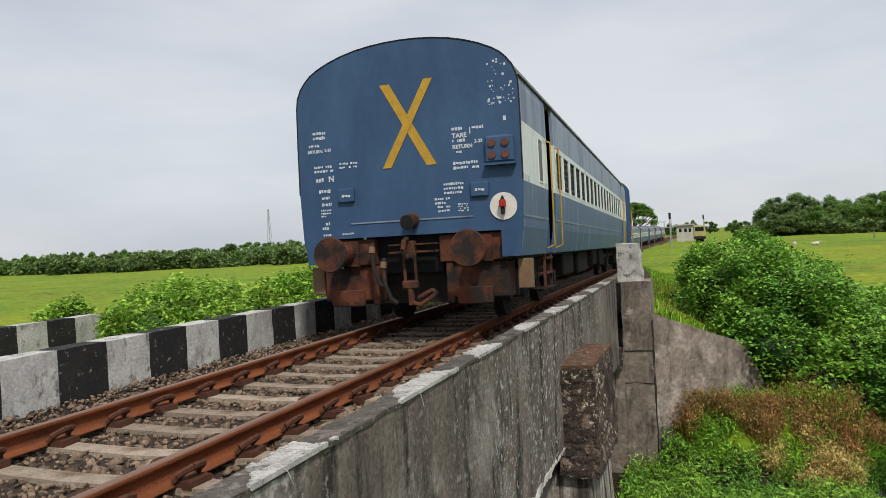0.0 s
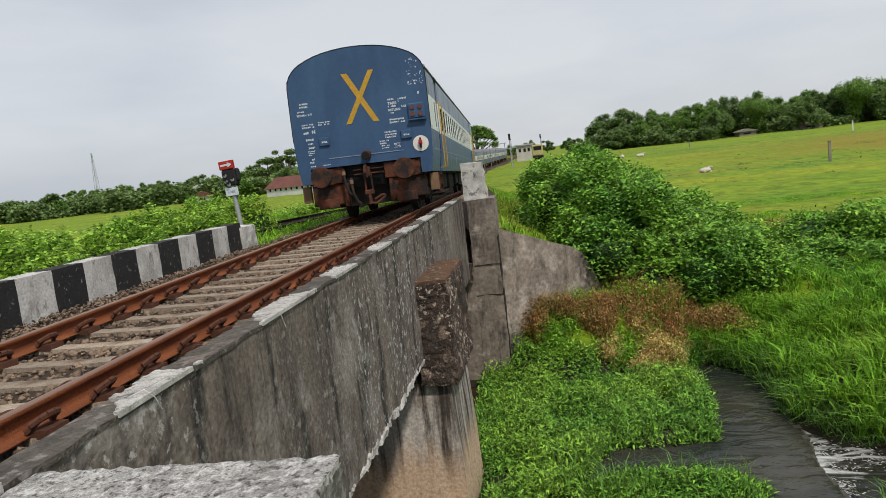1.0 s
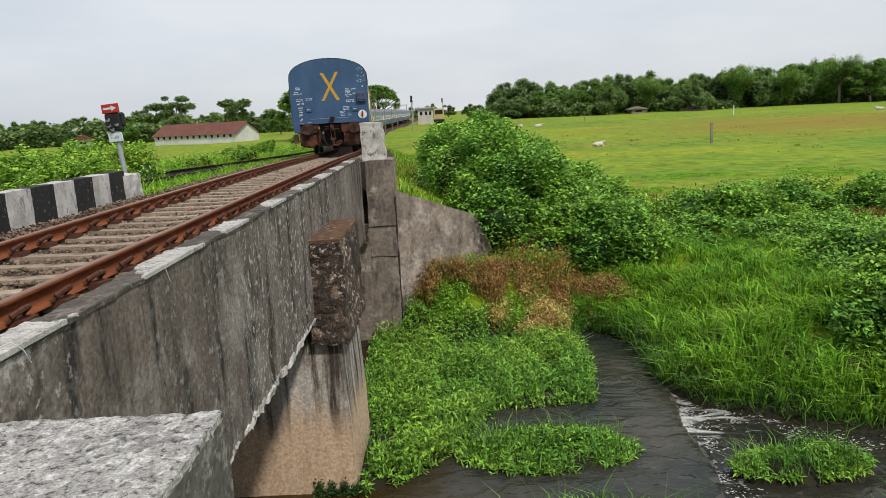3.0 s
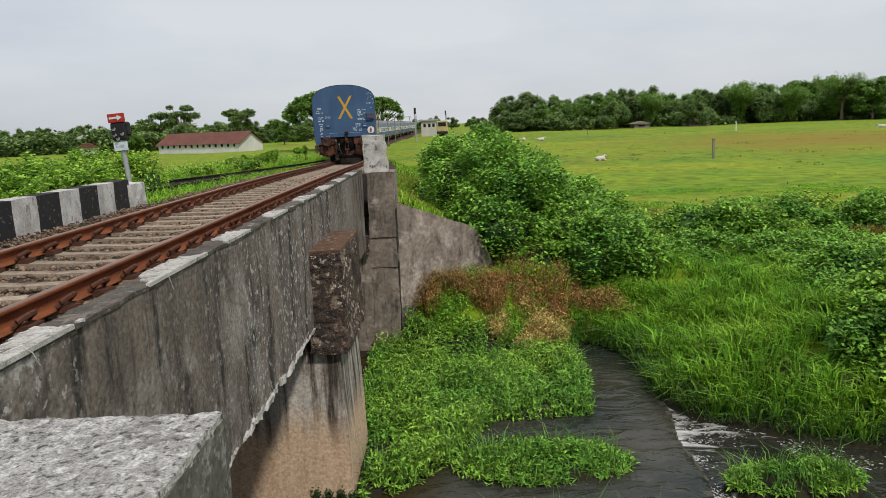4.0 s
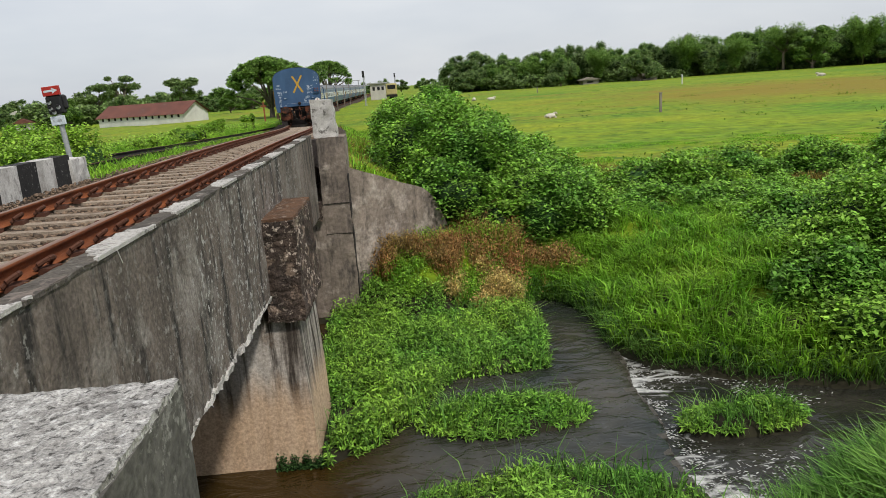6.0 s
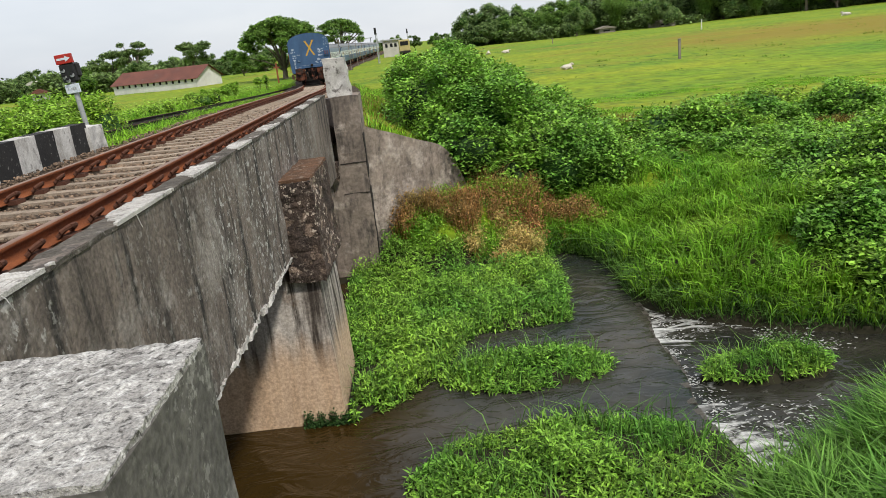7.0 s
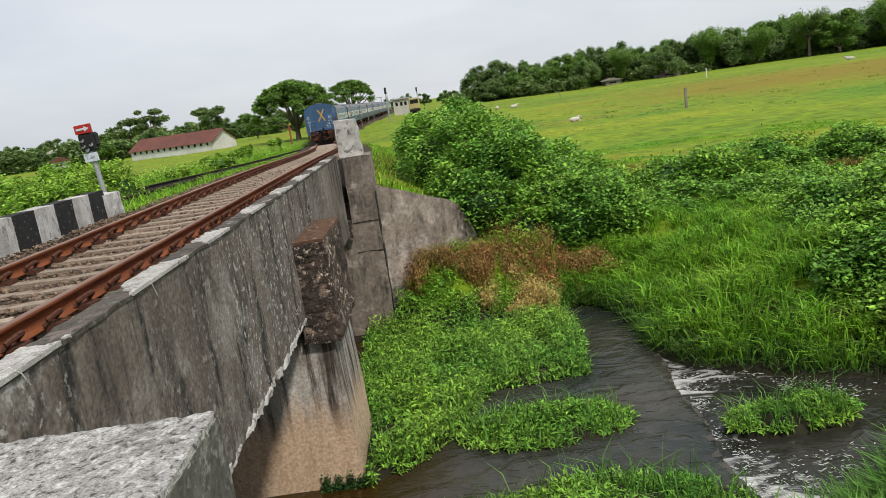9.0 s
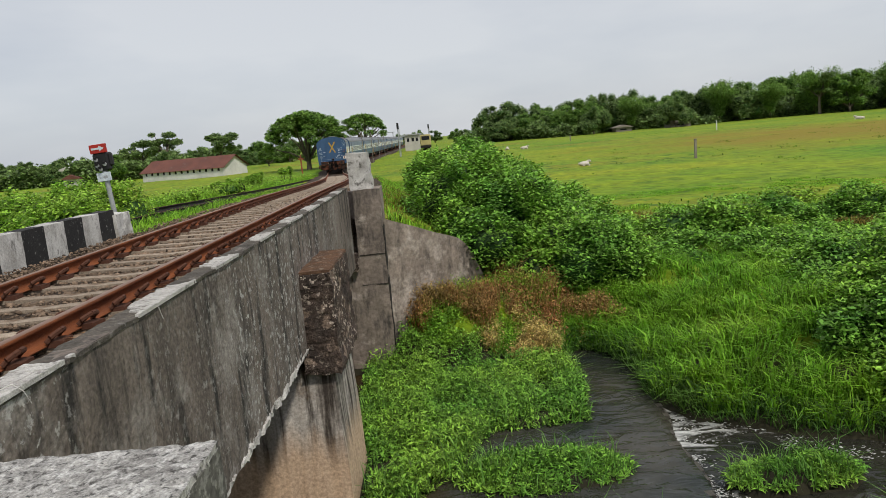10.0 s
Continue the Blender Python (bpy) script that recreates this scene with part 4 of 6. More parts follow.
# ---- water ----
def water_material(name, deep, shallow, bump, foam=False):
    m = mat(name, deep, shallow, 0.55, 0.08, bump=0, spec=0.5, fine=4)
    nt = m.node_tree
    bs = nt.nodes["Principled BSDF"]
    co = nt.nodes.new("ShaderNodeTexCoord")
    mp = nt.nodes.new("ShaderNodeMapping")
    mp.inputs["Scale"].default_value = (0.8, 1.5, 1.0)
    nt.links.new(co.outputs["Object"], mp.inputs[0])
    n = nt.nodes.new("ShaderNodeTexNoise")
    n.inputs["Scale"].default_value, n.inputs["Detail"].default_value, n.inputs["Distortion"].default_value = 2.2, 4, 0.8
    nt.links.new(mp.outputs[0], n.inputs[0])
    bp = nt.nodes.new("ShaderNodeBump")
    bp.inputs["Strength"].default_value, bp.inputs["Distance"].default_value = bump, 0.06
    nt.links.new(n.outputs[0], bp.inputs["Height"])
    nt.links.new(bp.outputs[0], bs.inputs["Normal"])
    bs.inputs["IOR"].default_value = 1.33
    src = bs.inputs["Base Color"].links[0].from_socket
    sp = nt.nodes.new("ShaderNodeSeparateXYZ")
    nt.links.new(co.outputs["Object"], sp.inputs[0])
    rg = nt.nodes.new("ShaderNodeMapRange")
    rg.inputs[1].default_value, rg.inputs[2].default_value = (4.4, 2.9) if not foam else (9.0, 7.1)
    nt.links.new(sp.outputs[0], rg.inputs[0])
    fac = rg.outputs[0]
    if foam:
        # the fall is broken at both ends of the weir, smoother in between
        mid = nt.nodes.new("ShaderNodeMath")
        mid.operation = "SUBTRACT"
        mid.inputs[1].default_value = 6.8
        nt.links.new(sp.outputs[1], mid.inputs[0])
        span = nt.nodes.new("ShaderNodeMath")
        span.operation = "ABSOLUTE"
        nt.links.new(mid.outputs[0], span.inputs[0])
        ends = nt.nodes.new("ShaderNodeMapRange")
        ends.inputs[1].default_value, ends.inputs[2].default_value, ends.inputs[3].default_value = 0.5, 1.5, 0.35
        nt.links.new(span.outputs[0], ends.inputs[0])
        both = nt.nodes.new("ShaderNodeMath")
        both.operation = "MULTIPLY"
        nt.links.new(fac, both.inputs[0])
        nt.links.new(ends.outputs[0], both.inputs[1])
        fac = both.outputs[0]
        f = nt.nodes.new("ShaderNodeTexNoise")
        f.inputs["Scale"].default_value, f.inputs["Detail"].default_value, f.inputs["Distortion"].default_value, f.inputs["Roughness"].default_value = 2.4, 7, 1.2, 0.62
        fm = nt.nodes.new("ShaderNodeMapping")
        fm.inputs["Scale"].default_value = (0.8, 1.7, 1.0)
        nt.links.new(co.outputs["Object"], fm.inputs[0])
        nt.links.new(fm.outputs[0], f.inputs[0])
        ad = nt.nodes.new("ShaderNodeMath")
        ad.operation = "MULTIPLY_ADD"
        ad.inputs[1].default_value = 0.33
        nt.links.new(fac, ad.inputs[0])
        nt.links.new(f.outputs[0], ad.inputs[2])
        cut = nt.nodes.new("ShaderNodeMapRange")
        cut.inputs[1].default_value, cut.inputs[2].default_value = 0.67, 0.86
        nt.links.new(ad.outputs[0], cut.inputs[0])
        fac = cut.outputs[0]
        rr = nt.nodes.new("ShaderNodeMapRange")
        rr.inputs[3].default_value, rr.inputs[4].default_value = 0.08, 0.6
        nt.links.new(fac, rr.inputs[0])
        nt.links.new(rr.outputs[0], bs.inputs["Roughness"])
    mx = nt.nodes.new("ShaderNodeMix")
    mx.data_type = "RGBA"
    nt.links.new(fac, mx.inputs[0])
    nt.links.new(src, mx.inputs[6])
    mx.inputs[7].default_value = (0.62, 0.62, 0.60, 1) if foam else (0.034, 0.020, 0.005, 1)
    nt.links.new(mx.outputs[2], bs.inputs["Base Color"])
    return m


M["water"] = water_material("slow_stream_water", (0.016, 0.022, 0.020), (0.062, 0.056, 0.042), 1.0)
M["rapid"] = water_material("rippled_stream_water", (0.014, 0.016, 0.013), (0.042, 0.038, 0.029), 1.0, True)
M["foam"] = mat("white_water_foam", (0.62, 0.62, 0.60), (0.36, 0.36, 0.34), 9, 0.5, bump=0.6, fine=50)
M["weir"] = mat("wet_weir_concrete", (0.09, 0.08, 0.065), (0.05, 0.045, 0.036), 3, 0.35, fine=30, bump=0.6)


def weir_x(y):
    return 7.12 + 0.08 * (y - 4.4) + 0.05 * math.sin(y * 3.0)


def surface(name, x0, x1, y0, y1, z, step, amount, material, lip=False):
    xs, ys = np.arange(x0, x1 + step, step), np.arange(y0, y1 + step, step)
    gx, gy = np.meshgrid(xs, ys)
    w = np.array([noise.noise(Vector((a * 2.1, b * 3.0, 0))) + 0.5 * noise.noise(Vector((a * 5, b * 7, 4))) for a, b in zip(gx.ravel(), gy.ravel())]).reshape(gx.shape)
    if lip:
        edge = np.vectorize(weir_x)(gy)
        gx = np.minimum(gx, edge)
        z = np.where(gx >= edge - 1e-6, z - 0.02, z)
    v = np.stack([gx, gy, z + amount * w], -1).reshape(-1, 3)
    k = len(xs)
    i = (np.arange(len(ys) - 1)[:, None] * k + np.arange(k - 1)[None]).ravel()
    return raw(name, v, np.stack([i, i + 1, i + k + 1, i + k], -1), material, smooth=True)


def build_water():
    ob = surface("water", -3.0, 7.7, 0.4, 13.4, WATER, 0.12, 0.006, M["water"], True)
    tagged(ob, "slow brown-green stream water under the bridge", "water", kind="structure")
    ob = surface("water_below_weir", 7.0, 26, 2.5, 10, WATER - 0.075, 0.10, 0.020, M["rapid"])
    tagged(ob, "broken shallow water below the weir", "water", kind="structure")
    bm = bmesh.new()
    n = 40
    for i in range(n):
        y0, y1 = 4.0 + 5.3 * i / n, 4.0 + 5.3 * (i + 1) / n
        x = weir_x(y0)
        box(bm, x - 0.16, x + 0.015, y0, y1, WATER - 0.5, WATER - 0.012 + 0.012 * math.sin(i * 2.3))
    tagged(part("weir", bm, M["weir"]), "low wet concrete weir across the stream", "weir", kind="structure")


build_water()


def foam_piece(seed, along, across):
    """A torn patch of foam: many small flat lumps."""
    r = np.random.default_rng(seed)
    bm = bmesh.new()
    for i in range(90):
        k = r.uniform(0.004, 0.010)
        p = Vector((abs(r.normal(0, 0.45)) * across, r.uniform(-0.5, 0.5) * along, r.uniform(-0.01, 0.015)))
        m = Matrix.Translation(p) @ Euler((r.normal(0, 0.3), r.normal(0, 0.3), r.normal(-0.3, 0.5))).to_matrix().to_4x4() @ Matrix.Diagonal((k * r.uniform(1.5, 4.5), k, k * 0.3, 1))
        bmesh.ops.create_icosphere(bm, subdivisions=1, radius=1, matrix=m)
    return bm


FOAM = []
for i, (fx, fy, al, ac) in enumerate(((7.16, 4.75, 0.7, 0.75), (7.2, 5.35, 0.7, 0.9), (7.25, 5.95, 0.65, 0.55), (7.55, 5.1, 0.9, 1.0), (7.32, 6.6, 0.6, 0.25), (7.4, 7.3, 0.5, 0.22),
                                      (7.45, 7.95, 0.5, 0.6), (7.5, 8.55, 0.6, 0.8), (8.0, 8.3, 0.7, 0.8), (8.1, 5.4, 0.8, 0.9), (8.7, 7.6, 0.5, 0.8), (9.2, 7.1, 0.4, 0.7))):
    ob = part("foam", foam_piece(i, al, ac), M["foam"])
    ob.location = (fx, fy, WATER - 0.05)
    FOAM.append(tagged(ob, "torn white foam on broken water", "foam", "foam below the weir", "stuff"))


def water_motion():
    for i, ob in enumerate(FOAM):
        x, y, z = ob.location
        walk(ob, [(t, pose(x + 0.06 * math.sin(4.0 * t + i * 1.7), y + 0.04 * math.sin(3.1 * t + i), z + 0.015 * math.sin(5.3 * t + 2.1 * i), 0, 0, 5 * math.sin(2.7 * t + i))) for t in [k * 0.2 for k in range(51)]])


# ---- vegetation ----
def leaf_mat(name, a, b, trans=0.35, rough=0.6):
    a, b = (a[0], a[1], a[2] * 1.7), (b[0], b[1], b[2] * 1.7)
    return mat(name, a, b, 0.7, rough, bump=0.0, fine=9, island=0.72, trans=trans, spec=0.25)


M["grass_lush"] = leaf_mat("lush_grass", (0.15, 0.36, 0.018), (0.28, 0.47, 0.024), 0.42)
# grass_lush again in a darker colour, so near and marsh blades read less lit.
M["grass_lush_dimmed"] = leaf_mat("dimmed_lush_grass", (0.085, 0.235, 0.020), (0.18, 0.33, 0.034), 0.3)
# Darker grass colour that paints in the shade of the bank's overhang.
M["grass_overhang_shade"] = leaf_mat("bank_grass", (0.05, 0.13, 0.012), (0.11, 0.22, 0.018), 0.2)
M["grass_dry"] = leaf_mat("dry_brown_scrub", (0.44, 0.20, 0.05), (0.31, 0.23, 0.045), 0.35)
M["grass_straw"] = leaf_mat("straw_scrub", (0.62, 0.42, 0.10), (0.46, 0.43, 0.08), 0.35)
M["leaf"] = leaf_mat("bush_leaves", (0.10, 0.25, 0.020), (0.26, 0.45, 0.032), 0.2)
# Near-black green for moss, and for shade painted inside bushes and crowns.
M["moss_and_inner_shade"] = leaf_mat("moss_and_painted_inner_shade", (0.022, 0.058, 0.008), (0.035, 0.080, 0.010), 0.0, 0.8)
M["grass_red"] = leaf_mat("reddish_seed_grass", (0.24, 0.17, 0.026), (0.22, 0.24, 0.022), 0.35)
M["rush"] = leaf_mat("dark_rushes", (0.085, 0.19, 0.010), (0.15, 0.25, 0.014), 0.35)
M["leaf_light"] = leaf_mat("young_bush_leaves", (0.19, 0.36, 0.024), (0.31, 0.47, 0.034), 0.3)
M["leaf_low"] = leaf_mat("creeping_leaves", (0.10, 0.265, 0.019), (0.25, 0.42, 0.028), 0.12)
M["tree_leaf"] = leaf_mat("tree_leaves", (0.12, 0.235, 0.028), (0.22, 0.35, 0.040), 0.3)
# Distance haze is put into this paler, greyer leaf colour.
M["tree_far"] = leaf_mat("haze_painted_tree_leaves", (0.13, 0.21, 0.042), (0.21, 0.295, 0.052), 0.3)
M["bark"] = mat("grey_bark", (0.16, 0.13, 0.10), (0.09, 0.075, 0.06), 6, 0.9, fine=30, bump=0.6)
M["twig"] = mat("green_stem", (0.09, 0.10, 0.03), (0.06, 0.05, 0.025), 6, 0.9, fine=30, bump=0.2)


def blades(name, x, y, z, h, w, bend, material, seed=1):
    """Curved grass blades, three triangles each."""
    r = np.random.default_rng(seed)
    n = len(x)
    a, b = r.uniform(0, 2 * np.pi, n), r.uniform(0, 2 * np.pi, n)
    h = h * r.uniform(0.45, 1.25, n) * (1 + 0.35 * np.sin(1.9 * x + 1.3 * np.sin(2.3 * y)) * np.sin(2.2 * y + x))
    lean = bend * r.uniform(0.2, 1.3, n) * h
    base = np.stack([x, y, z - 0.03], -1)
    side = np.stack([np.cos(a), np.sin(a), 0 * a], -1) * (w * r.uniform(0.6, 1.3, n))[:, None]
    out = np.stack([np.cos(b), np.sin(b), 0 * b], -1)
    up = np.array([0, 0, 1.0])
    mid = base + up * (0.62 * h)[:, None] + out * (0.28 * lean)[:, None]
    tip = base + up * (h * (1 - 0.22 * bend))[:, None] + out * lean[:, None]
    v = np.stack([base - side * 0.8, base + side * 0.8, mid + side, mid - side, tip], 1).reshape(-1, 3)
    o = (np.arange(n) * 5)[:, None, None]
    f = (np.array([(0, 1, 2), (0, 2, 3), (3, 2, 4)])[None] + o).reshape(-1, 3)
    return raw(name, v, f, material)


def leaf_arrays(p, size, r, tilt=0.7, aspect=0.55):
    """Pointed, slightly folded leaves at the points p."""
    n = len(p)
    a = r.uniform(0, 2 * np.pi, n)
    el = r.normal(0.15, tilt, n)
    d = np.stack([np.cos(a) * np.cos(el), np.sin(a) * np.cos(el), -np.sin(el) * 0.8], -1)
    s = np.stack([-np.sin(a), np.cos(a), r.normal(0, 0.35, n)], -1)
    k = (size * r.uniform(0.6, 1.35, n))[:, None]
    v = np.stack([p, p + d * k * 0.45 + s * k * aspect * 0.5 + np.array([0, 0, 0.06]) * k, p + d * k, p + d * k * 0.45 - s * k * aspect * 0.5 + np.array([0, 0, 0.06]) * k], 1).reshape(-1, 3)
    o = (np.arange(n) * 4)[:, None, None]
    f = (np.array([(0, 1, 2), (0, 2, 3)])[None] + o).reshape(-1, 3)
    return v, f


def in_blobs(blobs, n, r, shell=0.55):
    """Points in the outer part of ellipsoid clumps, sized by their surface."""
    w = np.array([b[3] * b[4] + b[3] * b[5] + b[4] * b[5] for b in blobs])
    pick = r.choice(len(blobs), n, p=w / w.sum())
    d = r.normal(0, 1, (n, 3))
    d /= np.linalg.norm(d, axis=1)[:, None]
    b = np.array(blobs)[pick]
    k = shell + (1 - shell) * r.random(n) ** 0.5
    lump = 1 + 0.16 * np.sin(d[:, 0] * 7 + b[:, 0] * 3) * np.cos(d[:, 2] * 6 + b[:, 1]) + 0.10 * np.sin(d[:, 1] * 13 + 5 * b[:, 2])
    return b[:, :3] + d * b[:, 3:6] * (k * lump)[:, None]


def inner_mass(blobs, k, seed):
    """Lumpy closed masses in a crown or bush, coloured dark as its inner shade."""
    unit = bmesh.new()
    bmesh.ops.create_icosphere(unit, subdivisions=2, radius=1)
    v = np.array([p.co[:] for p in unit.verts])
    f = np.array([[p.index for p in q.verts] for q in unit.faces])
    unit.free()
    vs, fs = [], []
    for i, b in enumerate(blobs):
        lump = 1 + 0.22 * np.sin(v[:, 0] * 5 + i + seed) * np.cos(v[:, 1] * 6 + 2 * i) + 0.12 * np.sin(v[:, 2] * 11 + i)
        vs.append(np.array(b[:3]) + v * np.array(b[3:6]) * k * lump[:, None])
        fs.append(f + i * len(v))
    return np.concatenate(vs), np.concatenate(fs)


def bush(label, blobs, n, size, material, seed, ground=True, stalks=0):
    r = np.random.default_rng(seed)
    lumps = []
    for b in blobs:
        for i in range(9):
            d = Vector((r.normal(), r.normal(), abs(r.normal()) + 0.2)).normalized()
            k = r.uniform(0.16, 0.34)
            lumps.append((b[0] + d.x * b[3], b[1] + d.y * b[4], b[2] + d.z * b[5], b[3] * k, b[4] * k, b[5] * k * 1.2))
    p = np.concatenate([in_blobs(blobs, int(n * 0.62), r, 0.72), in_blobs(lumps, int(n * 0.38), r, 0.3)])
    if ground:
        g = ground_height(p[:, 0], p[:, 1])
        p = p[p[:, 2] > g - 0.02]
    v, f = leaf_arrays(p, size * 1.1, r, 0.5, 0.56)
    t = thing("bush", label, "bush", "roadside bushes")
    raw("leaves", v, f, material, t)
    tagged(raw("inner_foliage", *inner_mass(blobs, 0.72, seed), M["moss_and_inner_shade"], t), "dark lumps painted in for the shade between leaves", kind="stuff")
    st = bmesh.new()
    for b in blobs:
        for i in range(7):
            q = Vector(b[:3]) + Vector((r.uniform(-0.6, 0.6) * b[3], r.uniform(-0.6, 0.6) * b[4], 0.7 * b[5] * r.uniform(0.3, 1.0)))
            g = float(ground_height(np.array([q.x]), np.array([q.y]))[0])
            cyl(st, (b[0] + (q.x - b[0]) * 0.4, b[1] + (q.y - b[1]) * 0.4, min(g, b[2]) - 0.05), q, 0.018, 0.006, n=5)
    tagged(part("branchwork", st, M["twig"], t), kind="stuff")
    return t


def scatter(n, x0, x1, y0, y1, seed, keep, tuft=0):
    r = np.random.default_rng(seed)
    x, y = r.uniform(x0, x1, n), r.uniform(y0, y1, n)
    if tuft:
        k = n // tuft
        x, y = np.repeat(x[:k], tuft) + r.normal(0, 0.07, k * tuft), np.repeat(y[:k], tuft) + r.normal(0, 0.07, k * tuft)
    z = ground_height(x, y)
    d = shore_distance(x, y)
    m = keep(x, y, z, d)
    return x[m], y[m], z[m]


def clumped(x, y, s, cut, seed=0.0):
    return np.array([noise.noise(Vector((a * s, b * s, seed))) for a, b in zip(x, y)]) > cut


def build_vegetation():
    # tall grass on the far stream bank
    x, y, z = scatter(110000, 7.0, 20, 7.0, 22, 1, lambda x, y, z, d: (d > 0.0) & (z > WATER) & (x + 0.55 * y > 12.3) & (y < 21 - 0.25 * x), 36)
    near = shore_distance(x, y) < 3.2
    tagged(blades("tall_grass", x[near], y[near], z[near], 0.56, 0.013, 1.0, M["grass_lush"], 1), "tall bright green grass drooping over the stream bank", "grass", kind="stuff")
    tagged(blades("bank_grass", x[~near], y[~near], z[~near], 0.42, 0.014, 0.95, M["grass_lush"], 2), "lush green bank grass", "grass", kind="stuff")
    # overhanging edge, the shade under it painted into the grass colour
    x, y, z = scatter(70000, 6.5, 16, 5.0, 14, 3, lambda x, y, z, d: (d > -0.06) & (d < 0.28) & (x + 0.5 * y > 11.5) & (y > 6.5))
    tagged(blades("edge_grass", x, y, np.maximum(z, WATER - 0.05), 0.46, 0.008, 1.7, M["grass_overhang_shade"], 4), "grass hanging over the water's edge, overhang shade in its colour", "grass", kind="stuff")
    x, y, z = scatter(70000, 7.5, 18, 7.5, 20, 33, lambda x, y, z, d: (d > 0.15) & (x + 0.55 * y > 12.6) & ((x > 10.6 + 0.12 * (y - 8)) | (y > 15.5)))
    m = clumped(x, y, 0.55, -0.05 + 0.2 * (y > 15.5), 5.0)
    x, y, z = x[m], y[m], z[m]
    r = np.random.default_rng(34)
    p = np.stack([x, y, z + 0.12 + 0.5 * r.random(len(x))], -1)
    vv, ff = leaf_arrays(p, 0.085, r, 0.6, 0.5)
    tagged(raw("bank_weeds", vv, ff, M["leaf"]), "broad-leaved weeds among the bank grass", "weeds", kind="stuff")
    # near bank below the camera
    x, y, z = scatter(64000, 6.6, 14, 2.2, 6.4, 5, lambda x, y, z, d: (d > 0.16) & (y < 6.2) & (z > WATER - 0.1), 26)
    tagged(blades("near_bank_grass", x, y, z, 0.52, 0.0115, 0.85, M["grass_lush_dimmed"], 6), "tall fresh grass on the near stream bank", "grass", kind="stuff")
    # slope by the bridge and between pier and abutment
    r = np.random.default_rng(8)
    x, y, z = scatter(170000, 2.5, 7.4, 5.6, 13.6, 7, lambda x, y, z, d: (d > -0.10) & (x < 7.5) & ((y > 8.15) | (x > 2.9)) & ~((x < 3.15) & (y > 12.2)))
    lush = np.array([0.26 + 0.34 * noise.noise(Vector((a * 1.5, b * 1.5, 2.0))) + 0.30 * noise.noise(Vector((a * 4, b * 4, 7.0))) for a, b in zip(x, y)])
    m = lush > 0.13
    x, y, z, lush = x[m], y[m], z[m], lush[m]
    p = np.stack([x, y, np.maximum(z, WATER) + r.uniform(0.0, 1, len(x)) ** 1.3 * lush], -1)
    k = r.random(len(p)) < 0.7
    v, f = leaf_arrays(p[k], 0.092, r, 0.7, 0.26)
    tagged(raw("creeping_plants", v, f, M["leaf_low"]), "low creeping water plants with small green leaves", "plants", kind="stuff")
    q = p[~k][::5]
    tagged(blades("marsh_grass", q[:, 0], q[:, 1], np.full(len(q), WATER + 0.02), 0.42, 0.009, 0.9, M["grass_lush_dimmed"], 9), "thin marsh grass between the creeping plants", "grass", kind="stuff")
    # moss on the pier along the water
    n = 2600
    u = r.random(n)
    p = np.stack([np.where(u < 0.6, 2.3 + 0.6 * u / 0.6, 2.87), np.where(u < 0.6, 6.37, 6.37 + 1.6 * (u - 0.6) / 0.4), WATER + 0.10 * r.random(n) ** 2 * (1 + np.sin(40 * u))], -1) + r.normal(0, 0.018, (n, 3))
    v, f = leaf_arrays(p, 0.04, r, 0.9, 0.6)
    tagged(raw("waterline_moss", v, f, M["moss_and_inner_shade"]), "dark moss along the pier's waterline", "moss", kind="stuff")
    # islands in the stream
    for i, (cx, cy, rx, ry) in enumerate(ISLANDS):
        n = int(13000 * rx * ry) + 3500
        a, k = r.uniform(0, 6.283, n), np.sqrt(r.random(n)) * (1 + 0.12 * np.sin(5 * r.uniform(0, 6.283, n)))
        x, y = cx + rx * k * np.cos(a), cy + ry * k * np.sin(a)
        top = 0.05 + 0.24 * np.clip(1 - k ** 2, 0, 1)
        ragged = np.array([0.55 + 0.8 * noise.noise(Vector((a * 2.3, b * 2.3, i + 0.5))) + 0.5 * noise.noise(Vector((a * 6, b * 6, i + 2.5))) for a, b in zip(x, y)])
        p = np.stack([x, y, WATER + r.random(n) * top * 1.5 * np.clip(ragged, 0.1, 1.3) + 0.02], -1)[ragged > 0.22]
        t = thing("island_plants", "small floating island of leafy water plants and grass", "plants", "islands in the stream", "stuff")
        v, f = leaf_arrays(p, 0.088, r, 0.7, 0.25)
        raw("leaves", v, f, M["leaf_low"], t)
        m = r.random(n) < 0.05
        blades("grass", x[m], y[m], np.full(m.sum(), WATER), 0.40, 0.007, 0.9, M["grass_lush_dimmed"], 20 + i).parent = t
    # dry scrub in front of the wing wall
    for name, label, mt, n, cx, cy, rx, ry, h, sd in (
            ("dry_scrub", "rust-brown withered scrub by the wing wall", "grass_dry", 11000, 5.5, 13.35, 2.4, 1.15, 0.80, 11),
            ("straw_scrub", "straw-yellow dried grass clump", "grass_straw", 6500, 5.65, 12.0, 0.72, 0.5, 0.66, 13),
            ("olive_scrub", "olive green weeds among the dry scrub", "grass_lush", 8000, 5.7, 13.1, 2.5, 1.4, 0.60, 15)):
        x, y, z = scatter(n * 3, cx - rx, cx + rx, cy - ry, cy + ry, sd, lambda x, y, z, d: (d > 0.02) & (np.hypot((x - cx) / rx, (y - cy) / ry) < 0.75 + 0.4 * np.sin(3 * x + 2 * y) ** 2) & (y < 12.55 + 0.75 * (x - 3.06)))
        m = clumped(x, y, 1.6, -0.12, sd * 1.0)
        x, y, z = x[m], y[m], z[m]
        hh = h * (0.65 + 0.5 * np.array([noise.noise(Vector((p * 1.3, q * 1.3, sd))) for p, q in zip(x, y)]))
